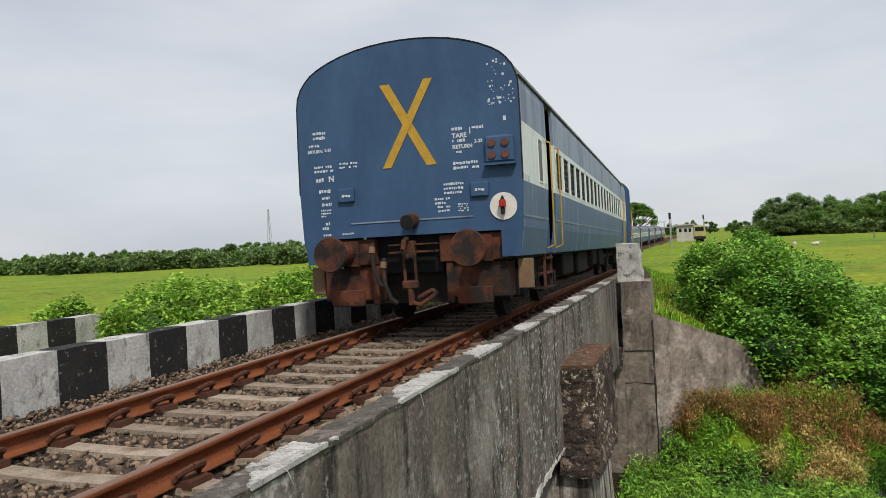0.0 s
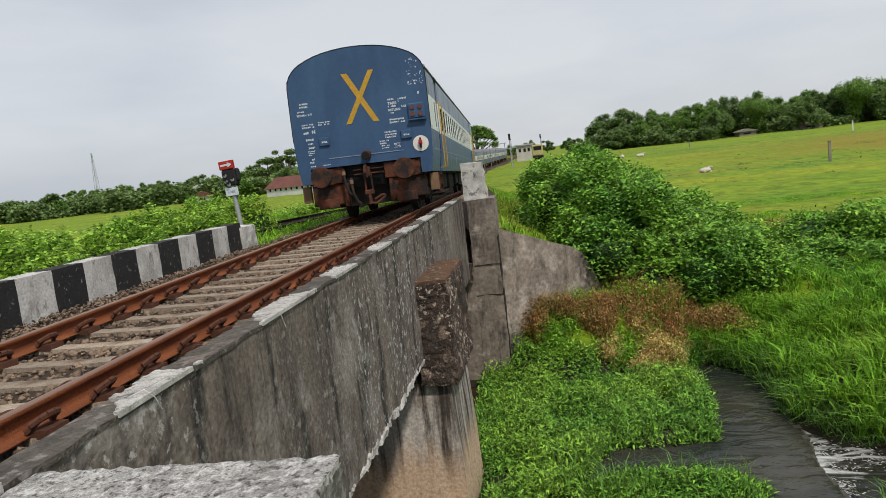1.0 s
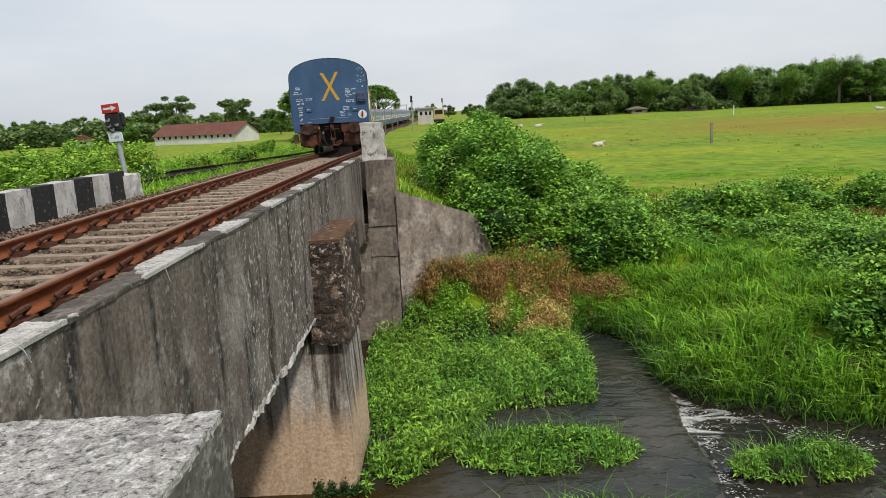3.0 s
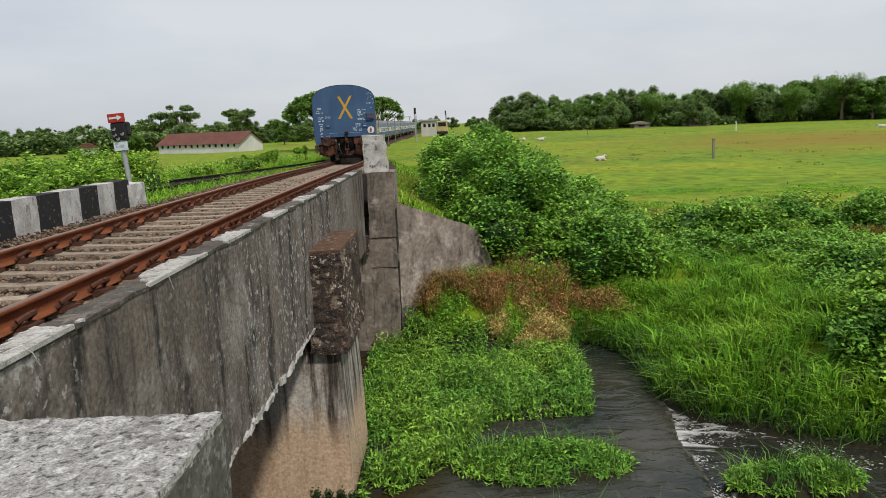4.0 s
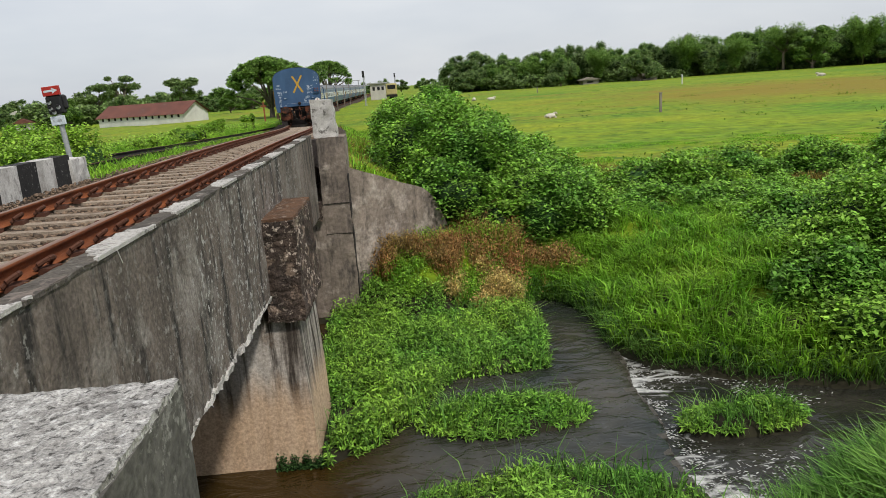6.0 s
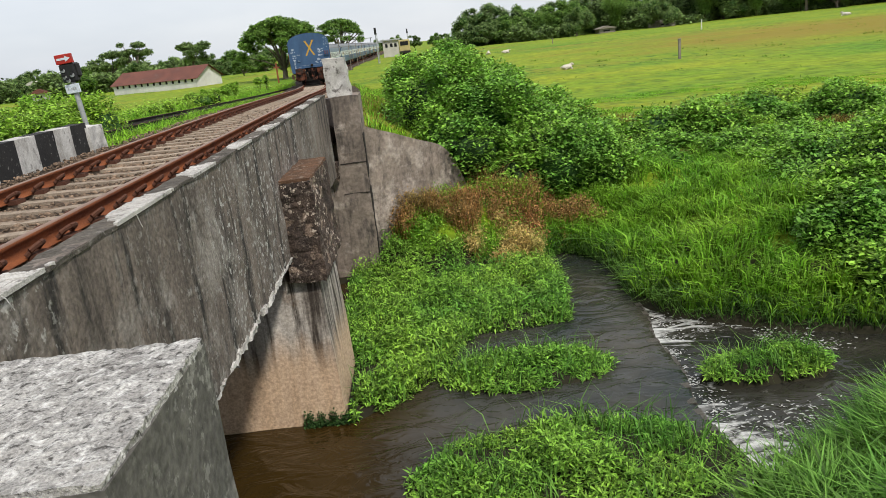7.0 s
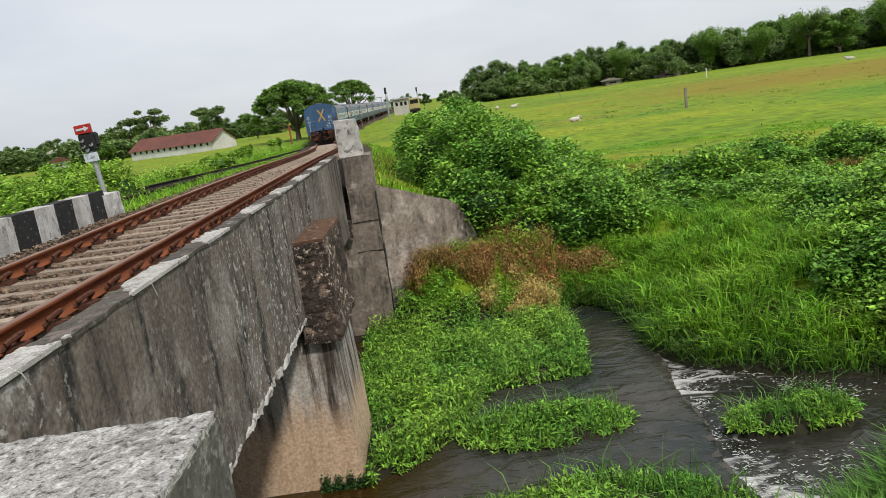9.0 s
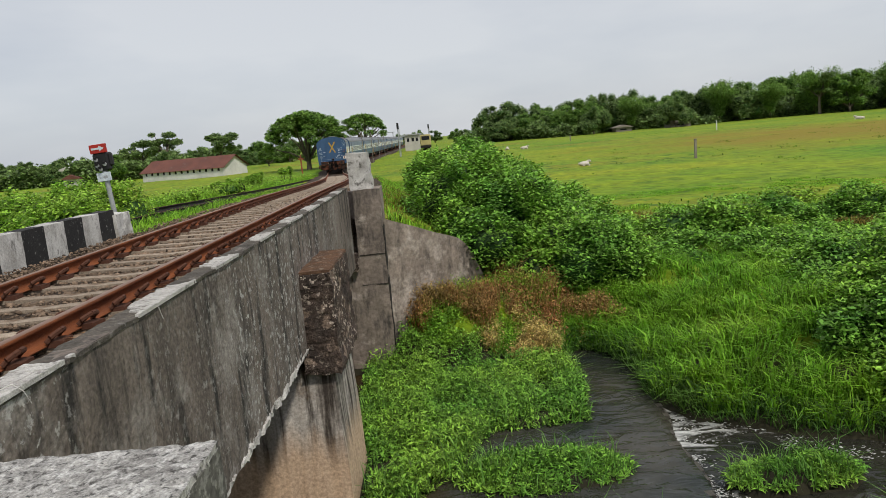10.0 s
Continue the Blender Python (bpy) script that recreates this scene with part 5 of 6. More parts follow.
        t = thing(name, label, "dry scrub" if mt != "grass_lush" else "weeds", kind="stuff")
        blades("stalks", x[::3], y[::3], z[::3], hh[::3] * 1.1, 0.005, 0.6, M[mt], sd).parent = t
        p = np.stack([x, y, z + hh * r.random(len(x)) ** 0.7], -1)
        p[:, :2] += r.normal(0, 0.06, (len(p), 2))
        vv, ff = leaf_arrays(np.repeat(p, 2, 0) + r.normal(0, 0.05, (2 * len(p), 3)), 0.065, r, 0.9, 0.35)
        raw("leaves", vv, ff, M[mt], t)
    x, y, z = scatter(40000, 6.5, 10.5, 11.5, 16.5, 14, lambda x, y, z, d: (d > 0.02) & (x + 0.2 * y < 11.6))
    tagged(blades("mixed_grass", x, y, z, 0.42, 0.010, 0.8, M["grass_lush"], 15), "mixed olive grass under the bushes", "grass", kind="stuff")
    # embankment verge on the right of the line
    x, y, z = scatter(60000, 0.0, 8, 13.0, 60, 16, lambda x, y, z, d: (x - np.vectorize(track_x)(y) > 2.6) & (x < 7) & (y > 13.0))
    m = clumped(x, y, 0.5, -0.05, 31.0)
    tagged(blades("verge_grass", x[m], y[m], z[m], 0.28, 0.012, 0.7, M["grass_lush"], 17), "short verge grass beside the line", "grass", kind="stuff")
    tagged(blades("dry_verge_grass", x[~m], y[~m], z[~m], 0.22, 0.012, 0.9, M["grass_red"], 18), "dry olive verge grass beside the line", "grass", kind="stuff")
    # weeds along the ballast edge
    x, y, z = scatter(9000, 1.15, 2.28, -1.0, 12.0, 27, lambda x, y, z, d: np.ones(len(x), dtype=bool))
    m = clumped(x, y, 1.4, 0.16, 2.0)
    tagged(blades("ballast_weeds", x[m], y[m], np.full(m.sum(), -0.20), 0.13, 0.005, 1.1, M["grass_dry"], 28), "dry weeds in the ballast beside the girder", "weeds", kind="stuff")
    # meadow: fresh tufts, a rank olive edge, dark rushes
    x, y, z = scatter(200000, 6, 34, 18, 34, 18, lambda x, y, z, d: (x > 7 + 0.05 * y) & (x < 4.5 + 0.75 * (y + 4)))
    m = clumped(x, y, 0.22, -0.12) & clumped(x, y, 1.1, -0.15, 4.0)
    tagged(blades("meadow_tufts", x[m], y[m], z[m], 0.18 * np.clip((36 - y[m]) / 12, 0.3, 1), 0.009, 1.3, M["grass_lush"], 19), "short tufts of meadow grass", "grass", kind="stuff")
    x, y, z = scatter(60000, 9, 20, 15.5, 28, 35, lambda x, y, z, d: (x > 8.5) & (y < 26))
    m = clumped(x, y, 0.45, 0.06, 12.0)
    tagged(blades("olive_grass", x[m], y[m], z[m], 0.40, 0.010, 0.9, M["grass_red"], 36), "olive-brown rank grass at the meadow's edge", "grass", kind="stuff")
    x, y, z = scatter(120000, 8, 110, 24, 150, 37, lambda x, y, z, d: (x > 6 + 0.05 * y) & (x < 6 + 0.75 * y))
    m = clumped(x, y, 0.30, 0.42, 15.0) & (np.random.default_rng(6).random(len(x)) < 0.5)
    tagged(blades("rushes", x[m], y[m], z[m], 0.17, 0.03, 1.3, M["rush"], 38), "scattered dark rushes in the meadow", "grass", kind="stuff")
    # verge between the two lines and beyond on the left
    x, y, z = scatter(90000, -12, -1.8, 12.4, 70, 21, lambda x, y, z, d: (np.vectorize(track_x)(y) - x > 1.9) & (np.abs(x - np.vectorize(line2)(y)) > 1.5))
    tagged(blades("verge_grass_between_lines", x, y, z, 0.30, 0.012, 0.7, M["grass_lush"], 22), "green grass between the two railway lines", "grass", kind="stuff")
    x, y, z = scatter(150000, -30, -3, 13, 80, 45, lambda x, y, z, d: (np.vectorize(line2)(y) - x > 1.5) & (np.vectorize(line2)(y) - x < 9.0))
    m = clumped(x, y, 0.28, -0.05, 21.0)
    x, y, z = x[m], y[m], z[m]
    tagged(blades("siding_grass", x, y, z, 0.45, 0.014, 0.9, M["grass_lush"], 46), "rank green grass beside the siding", "grass", kind="stuff")
    p = np.stack([x, y, z + 0.1 + 0.65 * r.random(len(x)) * (0.5 + 0.5 * np.sin(0.9 * x + 0.7 * y) ** 2)], -1)[::2]
    vv, ff = leaf_arrays(p, 0.13, r, 0.6, 0.5)
    tagged(raw("siding_weeds", vv, ff, M["leaf_light"]), "leafy green weeds beside the siding", "weeds", kind="stuff")
    # bushes: wing wall bush, stream bank bushes, meadow edge, left side
    bush("large dense leafy green bush spilling over the wing wall", [(4.9, 19.5, -0.7, 1.6, 3.0, 1.35), (6.0, 17.5, -1.35, 1.7, 2.0, 1.35), (7.2, 15.6, -1.85, 1.4, 1.5, 1.05), (5.2, 23.5, -0.7, 1.8, 3.2, 1.5),
         (7.9, 17.6, -2.0, 1.4, 2.0, 1.05), (6.7, 21.0, -1.6, 1.9, 2.5, 1.45), (5.1, 16.6, -1.3, 1.0, 1.2, 1.0), (8.2, 15.2, -2.2, 0.9, 1.0, 0.8), (5.7, 14.9, -1.9, 0.8, 0.7, 0.75), (5.35, 14.3, -1.40, 0.75, 0.6, 0.65), (6.1, 14.3, -2.2, 0.8, 0.6, 0.7), (7.3, 14.6, -2.0, 1.1, 0.9, 0.8), (8.3, 14.9, -2.15, 0.9, 0.9, 0.7)], 190000, 0.098, M["leaf"], 31)
    bush("dense green leafy bush on the stream bank", [(11.7, 10.2, -2.75, 1.2, 1.2, 0.95), (13.2, 11.0, -2.4, 1.6, 1.6, 1.2), (12.4, 9.0, -2.95, 1.2, 1.0, 0.8), (14.6, 12.4, -2.2, 1.6, 1.6, 1.2), (11.9, 8.3, -3.15, 1.2, 0.7, 0.6), (13.6, 8.7, -2.9, 1.3, 1.1, 0.8), (11.0, 7.9, -2.95, 0.8, 0.5, 0.55), (11.2, 9.3, -2.75, 0.9, 0.9, 0.75), (12.4, 12.2, -2.4, 1.2, 1.2, 0.75)], 110000, 0.098, M["leaf"], 32)
    bush("tall green bush at the far end of the meadow edge", [(23.5, 19.5, -1.7, 1.6, 1.6, 1.6), (25.5, 20.5, -1.5, 1.8, 1.8, 1.8), (22.0, 18.5, -2.1, 1.3, 1.2, 1.1)], 12000, 0.17, M["leaf"], 36)
    bush("tall green bush rising over the low bank shrubs", [(20.3, 19.0, -1.5, 1.5, 1.4, 1.1), (22.6, 19.6, -1.4, 1.6, 1.5, 1.25), (19.0, 18.4, -2.0, 1.0, 1.0, 0.7)], 22000, 0.11, M["leaf"], 37)
    rr = random.Random(9)
    for i in range(16):
        u = i / 15
        x, y = 9.6 + 15 * u + rr.uniform(-0.6, 0.6), 20.5 + rr.uniform(-1.5, 1.5) - 1.0 * u
        k = rr.uniform(0.75, 1.25)
        bush("low green bush along the meadow's edge", [(x, y, -2.3, 1.1 * k, 1.0 * k, 0.8 * k), (x + 0.8, y - 0.5, -2.4, 0.8 * k, 0.8, 0.6 * k)], 8500, 0.105, M["leaf"] if i % 3 else M["leaf_light"], 40 + i)
    for i in range(9):
        x, y = 9.3 + 0.62 * i + rr.uniform(-0.3, 0.3), 16.6 - 0.12 * i + rr.uniform(-0.6, 0.6)
        k = rr.uniform(0.75, 1.15)
        bush("low dark green bush between grass and meadow", [(x, y, -2.4, 0.9 * k, 0.8 * k, 0.55 * k), (x + 0.5, y - 0.4, -2.45, 0.6 * k, 0.6, 0.45 * k)], 6500, 0.095, M["leaf"], 140 + i)
    for i in range(26):
        x, y = -3.9 - rr.random() * 6.5, 9.6 + 0.42 * i + rr.uniform(-0.5, 0.5)
        k = rr.uniform(0.6, 1.0) * (1.2 if x < -5.5 else 1.0)
        if abs(x + 8.2) < 0.9:
            x += 2.0
        bush("bright green leafy shrub beside the parapet", [(x, y, -0.42, 1.0 * k, 1.0 * k, 0.95 * k), (x - 0.6, y + 0.5, -0.45, 0.7, 0.7, 0.8 * k)], 6500, 0.10, M["leaf_light"], 70 + i)
    for i in range(10):
        y = 17 + 4.6 * i + rr.uniform(-1, 1)
        x = line2(y) - rr.uniform(1.6, 5.0) if i % 3 else line2(y) + rr.uniform(1.4, 1.9)
        k = rr.uniform(0.2, 0.5)
        if abs(x - track_x(y)) < 3.2:
            x = line2(y) - 2.4
        bush("scrubby green shrub beside the siding", [(x, y, -0.6, 1.3 * k, 1.6 * k, 0.7 * k), (x + 0.4, y + 0.9, -0.6, 0.6 * k, 1.1 * k, 1.0 * k)], 2200, 0.10, M["leaf_light"], 100 + i)


build_vegetation()


# ---- trees ----
def tree_parts(seed, height, spread_r, flat, leaf, leaves=2600, trunk_h=0.35, clumps=26, leaf_size=0.5):
    """Trunk with limbs and a crown of many leaf clumps; returns the thing."""
    r = np.random.default_rng(seed)
    t = thing("tree", "broad leafy green tree with a dark uneven crown", "tree", "trees round the meadows")
    bm = bmesh.new()
    th = height * trunk_h
    cyl(bm, (0, 0, -0.3), (r.normal(0, 0.15), r.normal(0, 0.15), th), height * 0.035, height * 0.022, n=8)
    blobs = []
    for i in range(clumps):
        a, k = r.uniform(0, 6.283), math.sqrt(r.random())
        zz = th + (height - th) * (0.12 + 0.78 * r.random() * (1 - 0.55 * k * k))
        x, y = math.cos(a) * k * spread_r, math.sin(a) * k * spread_r
        b = spread_r * r.uniform(0.20, 0.36)
        blobs.append((x, y, zz, b, b, b * flat))
        if i < 9:
            cyl(bm, (0, 0, th * 0.9), (x * 0.8, y * 0.8, zz - 0.1), height * 0.014, height * 0.005, n=5)
    part("trunk", bm, M["bark"], t)
    p = in_blobs(blobs, leaves, r, 0.62)
    v, f = leaf_arrays(p, leaf_size, r, 0.6, 0.75)
    raw("crown", v, f, leaf, t)
    tagged(raw("inner_foliage", *inner_mass(blobs, 0.66 if trunk_h < 0.3 else 0.35, seed), M["moss_and_inner_shade"], t), "dark lumps painted in for the shade between leaves", kind="stuff")
    return t


def rain_tree(seed, height, radius, leaves):
    """Short trunk, long rising limbs and a shallow dome of flat leaf pads."""
    r = np.random.default_rng(seed)
    t = thing("tree", "wide spreading rain tree with a flat domed crown", "tree", "trees round the meadows")
    bm = bmesh.new()
    th = height * 0.16
    cyl(bm, (0, 0, -0.3), (0.1, 0.1, th), height * 0.05, height * 0.038, n=10)
    blobs = []
    for i in range(74):
        a, k = i * 2.39996 + r.normal(0, 0.2), math.sqrt((i + 0.5) / 74) * r.uniform(0.92, 1.06)
        z = height * (0.30 + 0.62 * math.sqrt(max(0.02, 1 - 0.93 * k * k))) + r.normal(0, 0.25)
        x, y = math.cos(a) * k * radius, math.sin(a) * k * radius
        b = radius * r.uniform(0.13, 0.22)
        blobs.append((x, y, z, b, b, b * 0.55))
        if i % 5 == 2:
            mid = (x * 0.45, y * 0.45, th + (z - th) * 0.62)
            cyl(bm, (0.1, 0.1, th * 0.9), mid, height * 0.020, height * 0.013, n=6)
            cyl(bm, mid, (x * 0.95, y * 0.95, z), height * 0.013, height * 0.005, n=5)
    part("trunk", bm, M["bark"], t)
    v, f = leaf_arrays(in_blobs(blobs, leaves, r, 0.6), 0.34, r, 0.5, 0.7)
    raw("crown", v, f, M["tree_leaf"], t)
    tagged(raw("inner_foliage", *inner_mass(blobs, 0.45, seed), M["moss_and_inner_shade"], t), "dark lumps painted in for the shade between leaves", kind="stuff")
    return t


def bamboo(seed, height):
    """A clump of arching culms with feathery leaves."""
    r = np.random.default_rng(seed)
    t = thing("bamboo_clump", "feathery arching green bamboo clump", "bamboo", "bamboo at the wood's edge")
    bm, pts = bmesh.new(), []
    for i in range(26):
        a, h, out = r.uniform(0, 6.283), height * r.uniform(0.7, 1.05), r.uniform(0.15, 0.42) * height
        last = None
        for u in np.linspace(0, 1, 7):
            q = (math.cos(a) * out * u ** 2.2, math.sin(a) * out * u ** 2.2, h * (u - 0.18 * u ** 4))
            if last:
                cyl(bm, last, q, 0.06, 0.04, n=4)
            if u > 0.3:
                pts.append(np.array(q) + r.normal(0, 0.45, (95, 3)))
            last = q
    tagged(part("culm_cluster", bm, M["twig"], t), "slender green culms", kind="stuff")
    v, f = leaf_arrays(np.concatenate(pts), 0.62, r, 0.8, 0.22)
    raw("leaves", v, f, M["tree_leaf"], t)
    return t


def place(tree, x, y, k=1.0, turn=0.0, first=False):
    z = float(ground_height(np.array([x]), np.array([y]))[0])
    m = Matrix.LocRotScale((x, y, z), Euler((0, 0, turn)), None)
    if first:
        tree.matrix_basis = m @ Matrix.Diagonal((k, k, k, 1))
        return tree
    c = copy_thing(tree, m)
    c.scale = (k, k, k)
    return c


def build_trees():
    kinds = [tree_parts(200 + i, 10.5 + 1.3 * (i % 3), 5.6 + 0.6 * (i % 2), (0.8, 1.0, 0.65)[i % 3], M["tree_far"] if i % 2 else M["tree_leaf"], 15000, 0.09, (34, 22, 28)[i % 3], 0.42) for i in range(6)]
    rr = random.Random(3)
    used = set()
    spots = []
    for i in range(62):
        u = i / 61
        x = 14 + 190 * u
        y = 232 - 30 * u + 12 * math.sin(i * 0.9) + rr.uniform(-9, 9)
        tall = 0.42 + 0.50 * min(1.0, i / 8) + rr.uniform(-0.22, 0.22)
        spots.append((x, y, tall))
    for i in range(70):
        u = i / 69
        spots.append((26 + 220 * u, 262 - 35 * u + rr.uniform(-8, 8), rr.uniform(0.6, 1.25)))
    for i in range(64):
        u = i / 63
        spots.append((-34 - 200 * u, 205 - 35 * u + rr.uniform(-14, 14), rr.uniform(0.34, 0.62)))
    for i in range(80):
        u = i / 79
        spots.append((-40 - 260 * u, 240 - 35 * u + rr.uniform(-8, 8), rr.uniform(0.45, 0.68)))
    for i in range(12):
        spots.append((-52 - i * 8.5, 150 + rr.uniform(-10, 10), rr.uniform(0.32, 0.5)))
    for x, y, s in ((-26, 175, 0.36), (-34, 168, 0.4), (-12, 380, 0.7), (6, 390, 0.6), (16, 350, 0.6), (-2, 400, 0.7)):
        spots.append((x, y, s))
    for x, y, s in spots:
        i = rr.randrange(6)
        place(kinds[i], x, y, s, rr.uniform(0, 6.28), i not in used)
        used.add(i)
    place(rain_tree(300, 8.9, 5.6, 34000), -14.6, 108, 1.0, 0.4, True)
    place(rain_tree(301, 11.8, 6.6, 22000), -14.9, 205, 1.0, 1.4, True)
    stand = bamboo(320, 11.5)
    place(stand, 64, 216, 1.0, 0.0, True)
    for x, y, k in ((88, 210, 1.15), (101, 206, 1.0), (112, 203, 1.25), (121, 200, 1.1), (133, 197, 1.3), (46, 222, 0.8), (146, 195, 1.2)):
        place(stand, x, y, k, x)
    # thicket under the wood's edge, both sides of the line
    for x0, x1, y0, y1, sd in ((12, 205, 224, 194, 61), (-34, -240, 196, 160, 62), (-50, -160, 152, 146, 63)):
        r = np.random.default_rng(sd)
        n = 60000
        u = r.random(n)
        x, y = x0 + (x1 - x0) * u, y0 + (y1 - y0) * u + r.uniform(-1, 9, n) + 6 * np.sin(u * 31)
        top = 1.2 + 3.6 * (0.5 + 0.5 * np.sin(x * 0.31) * np.sin(x * 0.117 + 1) + 0.3 * np.sin(x * 0.9))
        p = np.stack([x, y, ground_height(x, y) + r.random(n) * np.clip(top, 0.6, 6)], -1)
        v, f = leaf_arrays(p, 0.85, r, 0.6, 0.7)
        tagged(raw("thicket", v, f, M["tree_far"]), "dense dark thicket along the wood's edge", "thicket", kind="stuff")
    for seed, x, y, h in ((310, -57.5, 168, 13.5), (311, -64, 170, 11.5), (312, -46, 172, 12.0), (313, 112, 200, 15.0)):
        tall = tree_parts(seed, h * 0.85, 4.0, 0.5, M["tree_far"], 6000, 0.4, 16, 0.4)
        tagged(tall, "tall thin tree with an open crown", "tree")
        place(tall, x, y, 1.0, 0.0, True)


build_trees()


# ---- things beside the line ----
M["roof_tin"] = mat("rusty_tin_roof", (0.17, 0.066, 0.048), (0.10, 0.042, 0.033), 0.5, 0.8, c=(0.26, 0.20, 0.17), cscale=0.5, cut=(0.62, 0.72), stretch=(1, 1, 1), fine=6, bump=0.3)
M["wall_white"] = mat("limewashed_wall", (0.66, 0.65, 0.62), (0.52, 0.51, 0.49), 0.6, 0.9, fine=8, bump=0.2)
M["pale_building"] = mat("pale_building_wall", (0.55, 0.53, 0.48), (0.42, 0.40, 0.37), 0.5, 0.9, fine=8, bump=0.1)
M["blue_roof"] = mat("pale_blue_roof", (0.20, 0.30, 0.33), (0.15, 0.23, 0.27), 0.6, 0.7, fine=8, bump=0.1)
M["hide"] = mat("white_cow_hide", (0.62, 0.57, 0.50), (0.48, 0.43, 0.37), 5, 0.9, fine=60, bump=0.1)
M["wood"] = mat("grey_weathered_wood", (0.26, 0.23, 0.19), (0.16, 0.14, 0.12), 6, 0.9, stretch=(1, 1, 0.2), fine=40, bump=0.4)
M["loco_yellow"] = mat("dusty_yellow_machine", (0.46, 0.38, 0.17), (0.36, 0.30, 0.14), 1, 0.7, fine=8, bump=0.1)
M["rust_post"] = mat("rust_red_marker", (0.30, 0.09, 0.04), (0.2, 0.06, 0.03), 4, 0.8, fine=20, bump=0.1)


def build_signal():
    s = thing("shunt_signal", "short colour-light signal with black head on a grey post", "signal", at=(-3.16, 14.6, -0.10))
    tilt = 4.0
    m = pose(0, 0, -0.5, 0, -tilt, 0)
    def put(name, bm, material, parent=s, label=""):
        bmesh.ops.transform(bm, matrix=m, verts=bm.verts[:])
        return part(name, bm, material, parent, label)
    put("post", cyl(bmesh.new(), (0, 0, 0.1), (0, 0, 1.75), 0.055, n=16), M["steel"], s, "grey galvanised post")
    put("base_collar", cyl(cyl(bmesh.new(), (0, 0, -0.2), (0, 0, 0.72), 0.075, n=14), (0, 0, 0.66), (0, 0, 0.72), 0.12, n=14), M["dark_metal"], s)
    head = put("signal_head", boxm(-0.17, 0.16, -0.10, 0.10, 1.72, 2.12, 0.03), M["dark_metal"], s)
    put("hood_backing", boxm(0.05, 0.22, -0.02, 0.12, 1.80, 2.12, 0.04), M["dark_metal"], head)
    for u, z in ((-0.09, 1.98), (-0.09, 1.84), (0.08, 1.86), (-0.03, 1.76)):
        lamp = put("lamp", cyl(bmesh.new(), (u, -0.125, z), (u, -0.10, z), 0.045, n=14), M["steel"], head, "unlit pale lamp lens")
        put("hood", cyl(bmesh.new(), (u, -0.19, z + 0.035), (u, -0.10, z + 0.04), 0.03, n=8), M["dark_metal"], lamp)
    top = put("arrow_board", boxm(-0.19, 0.17, -0.11, -0.02, 2.12, 2.32, 0.008), M["red"], s, "red board with a white arrow")
    arrow = bmesh.new()
    box(arrow, -0.15, 0.05, -0.116, -0.109, 2.20, 2.245)
    v = [arrow.verts.new(p) for p in ((0.03, -0.114, 2.16), (0.145, -0.114, 2.222), (0.03, -0.114, 2.285))]
    arrow.faces.new(v)
    put("arrow", arrow, M["letter"], top)
    plate = put("number_board", boxm(-0.17, 0.15, -0.09, -0.06, 1.48, 1.68, 0.01), M["letter"], s, "white board with faint marks")
    tagged(put("board_mark", bars_of_writing(bmesh.new(), -0.11, 1.63, 0.2, 0.10, 1, 3, -0.094), M["steel"], plate), kind="stuff")


build_signal()


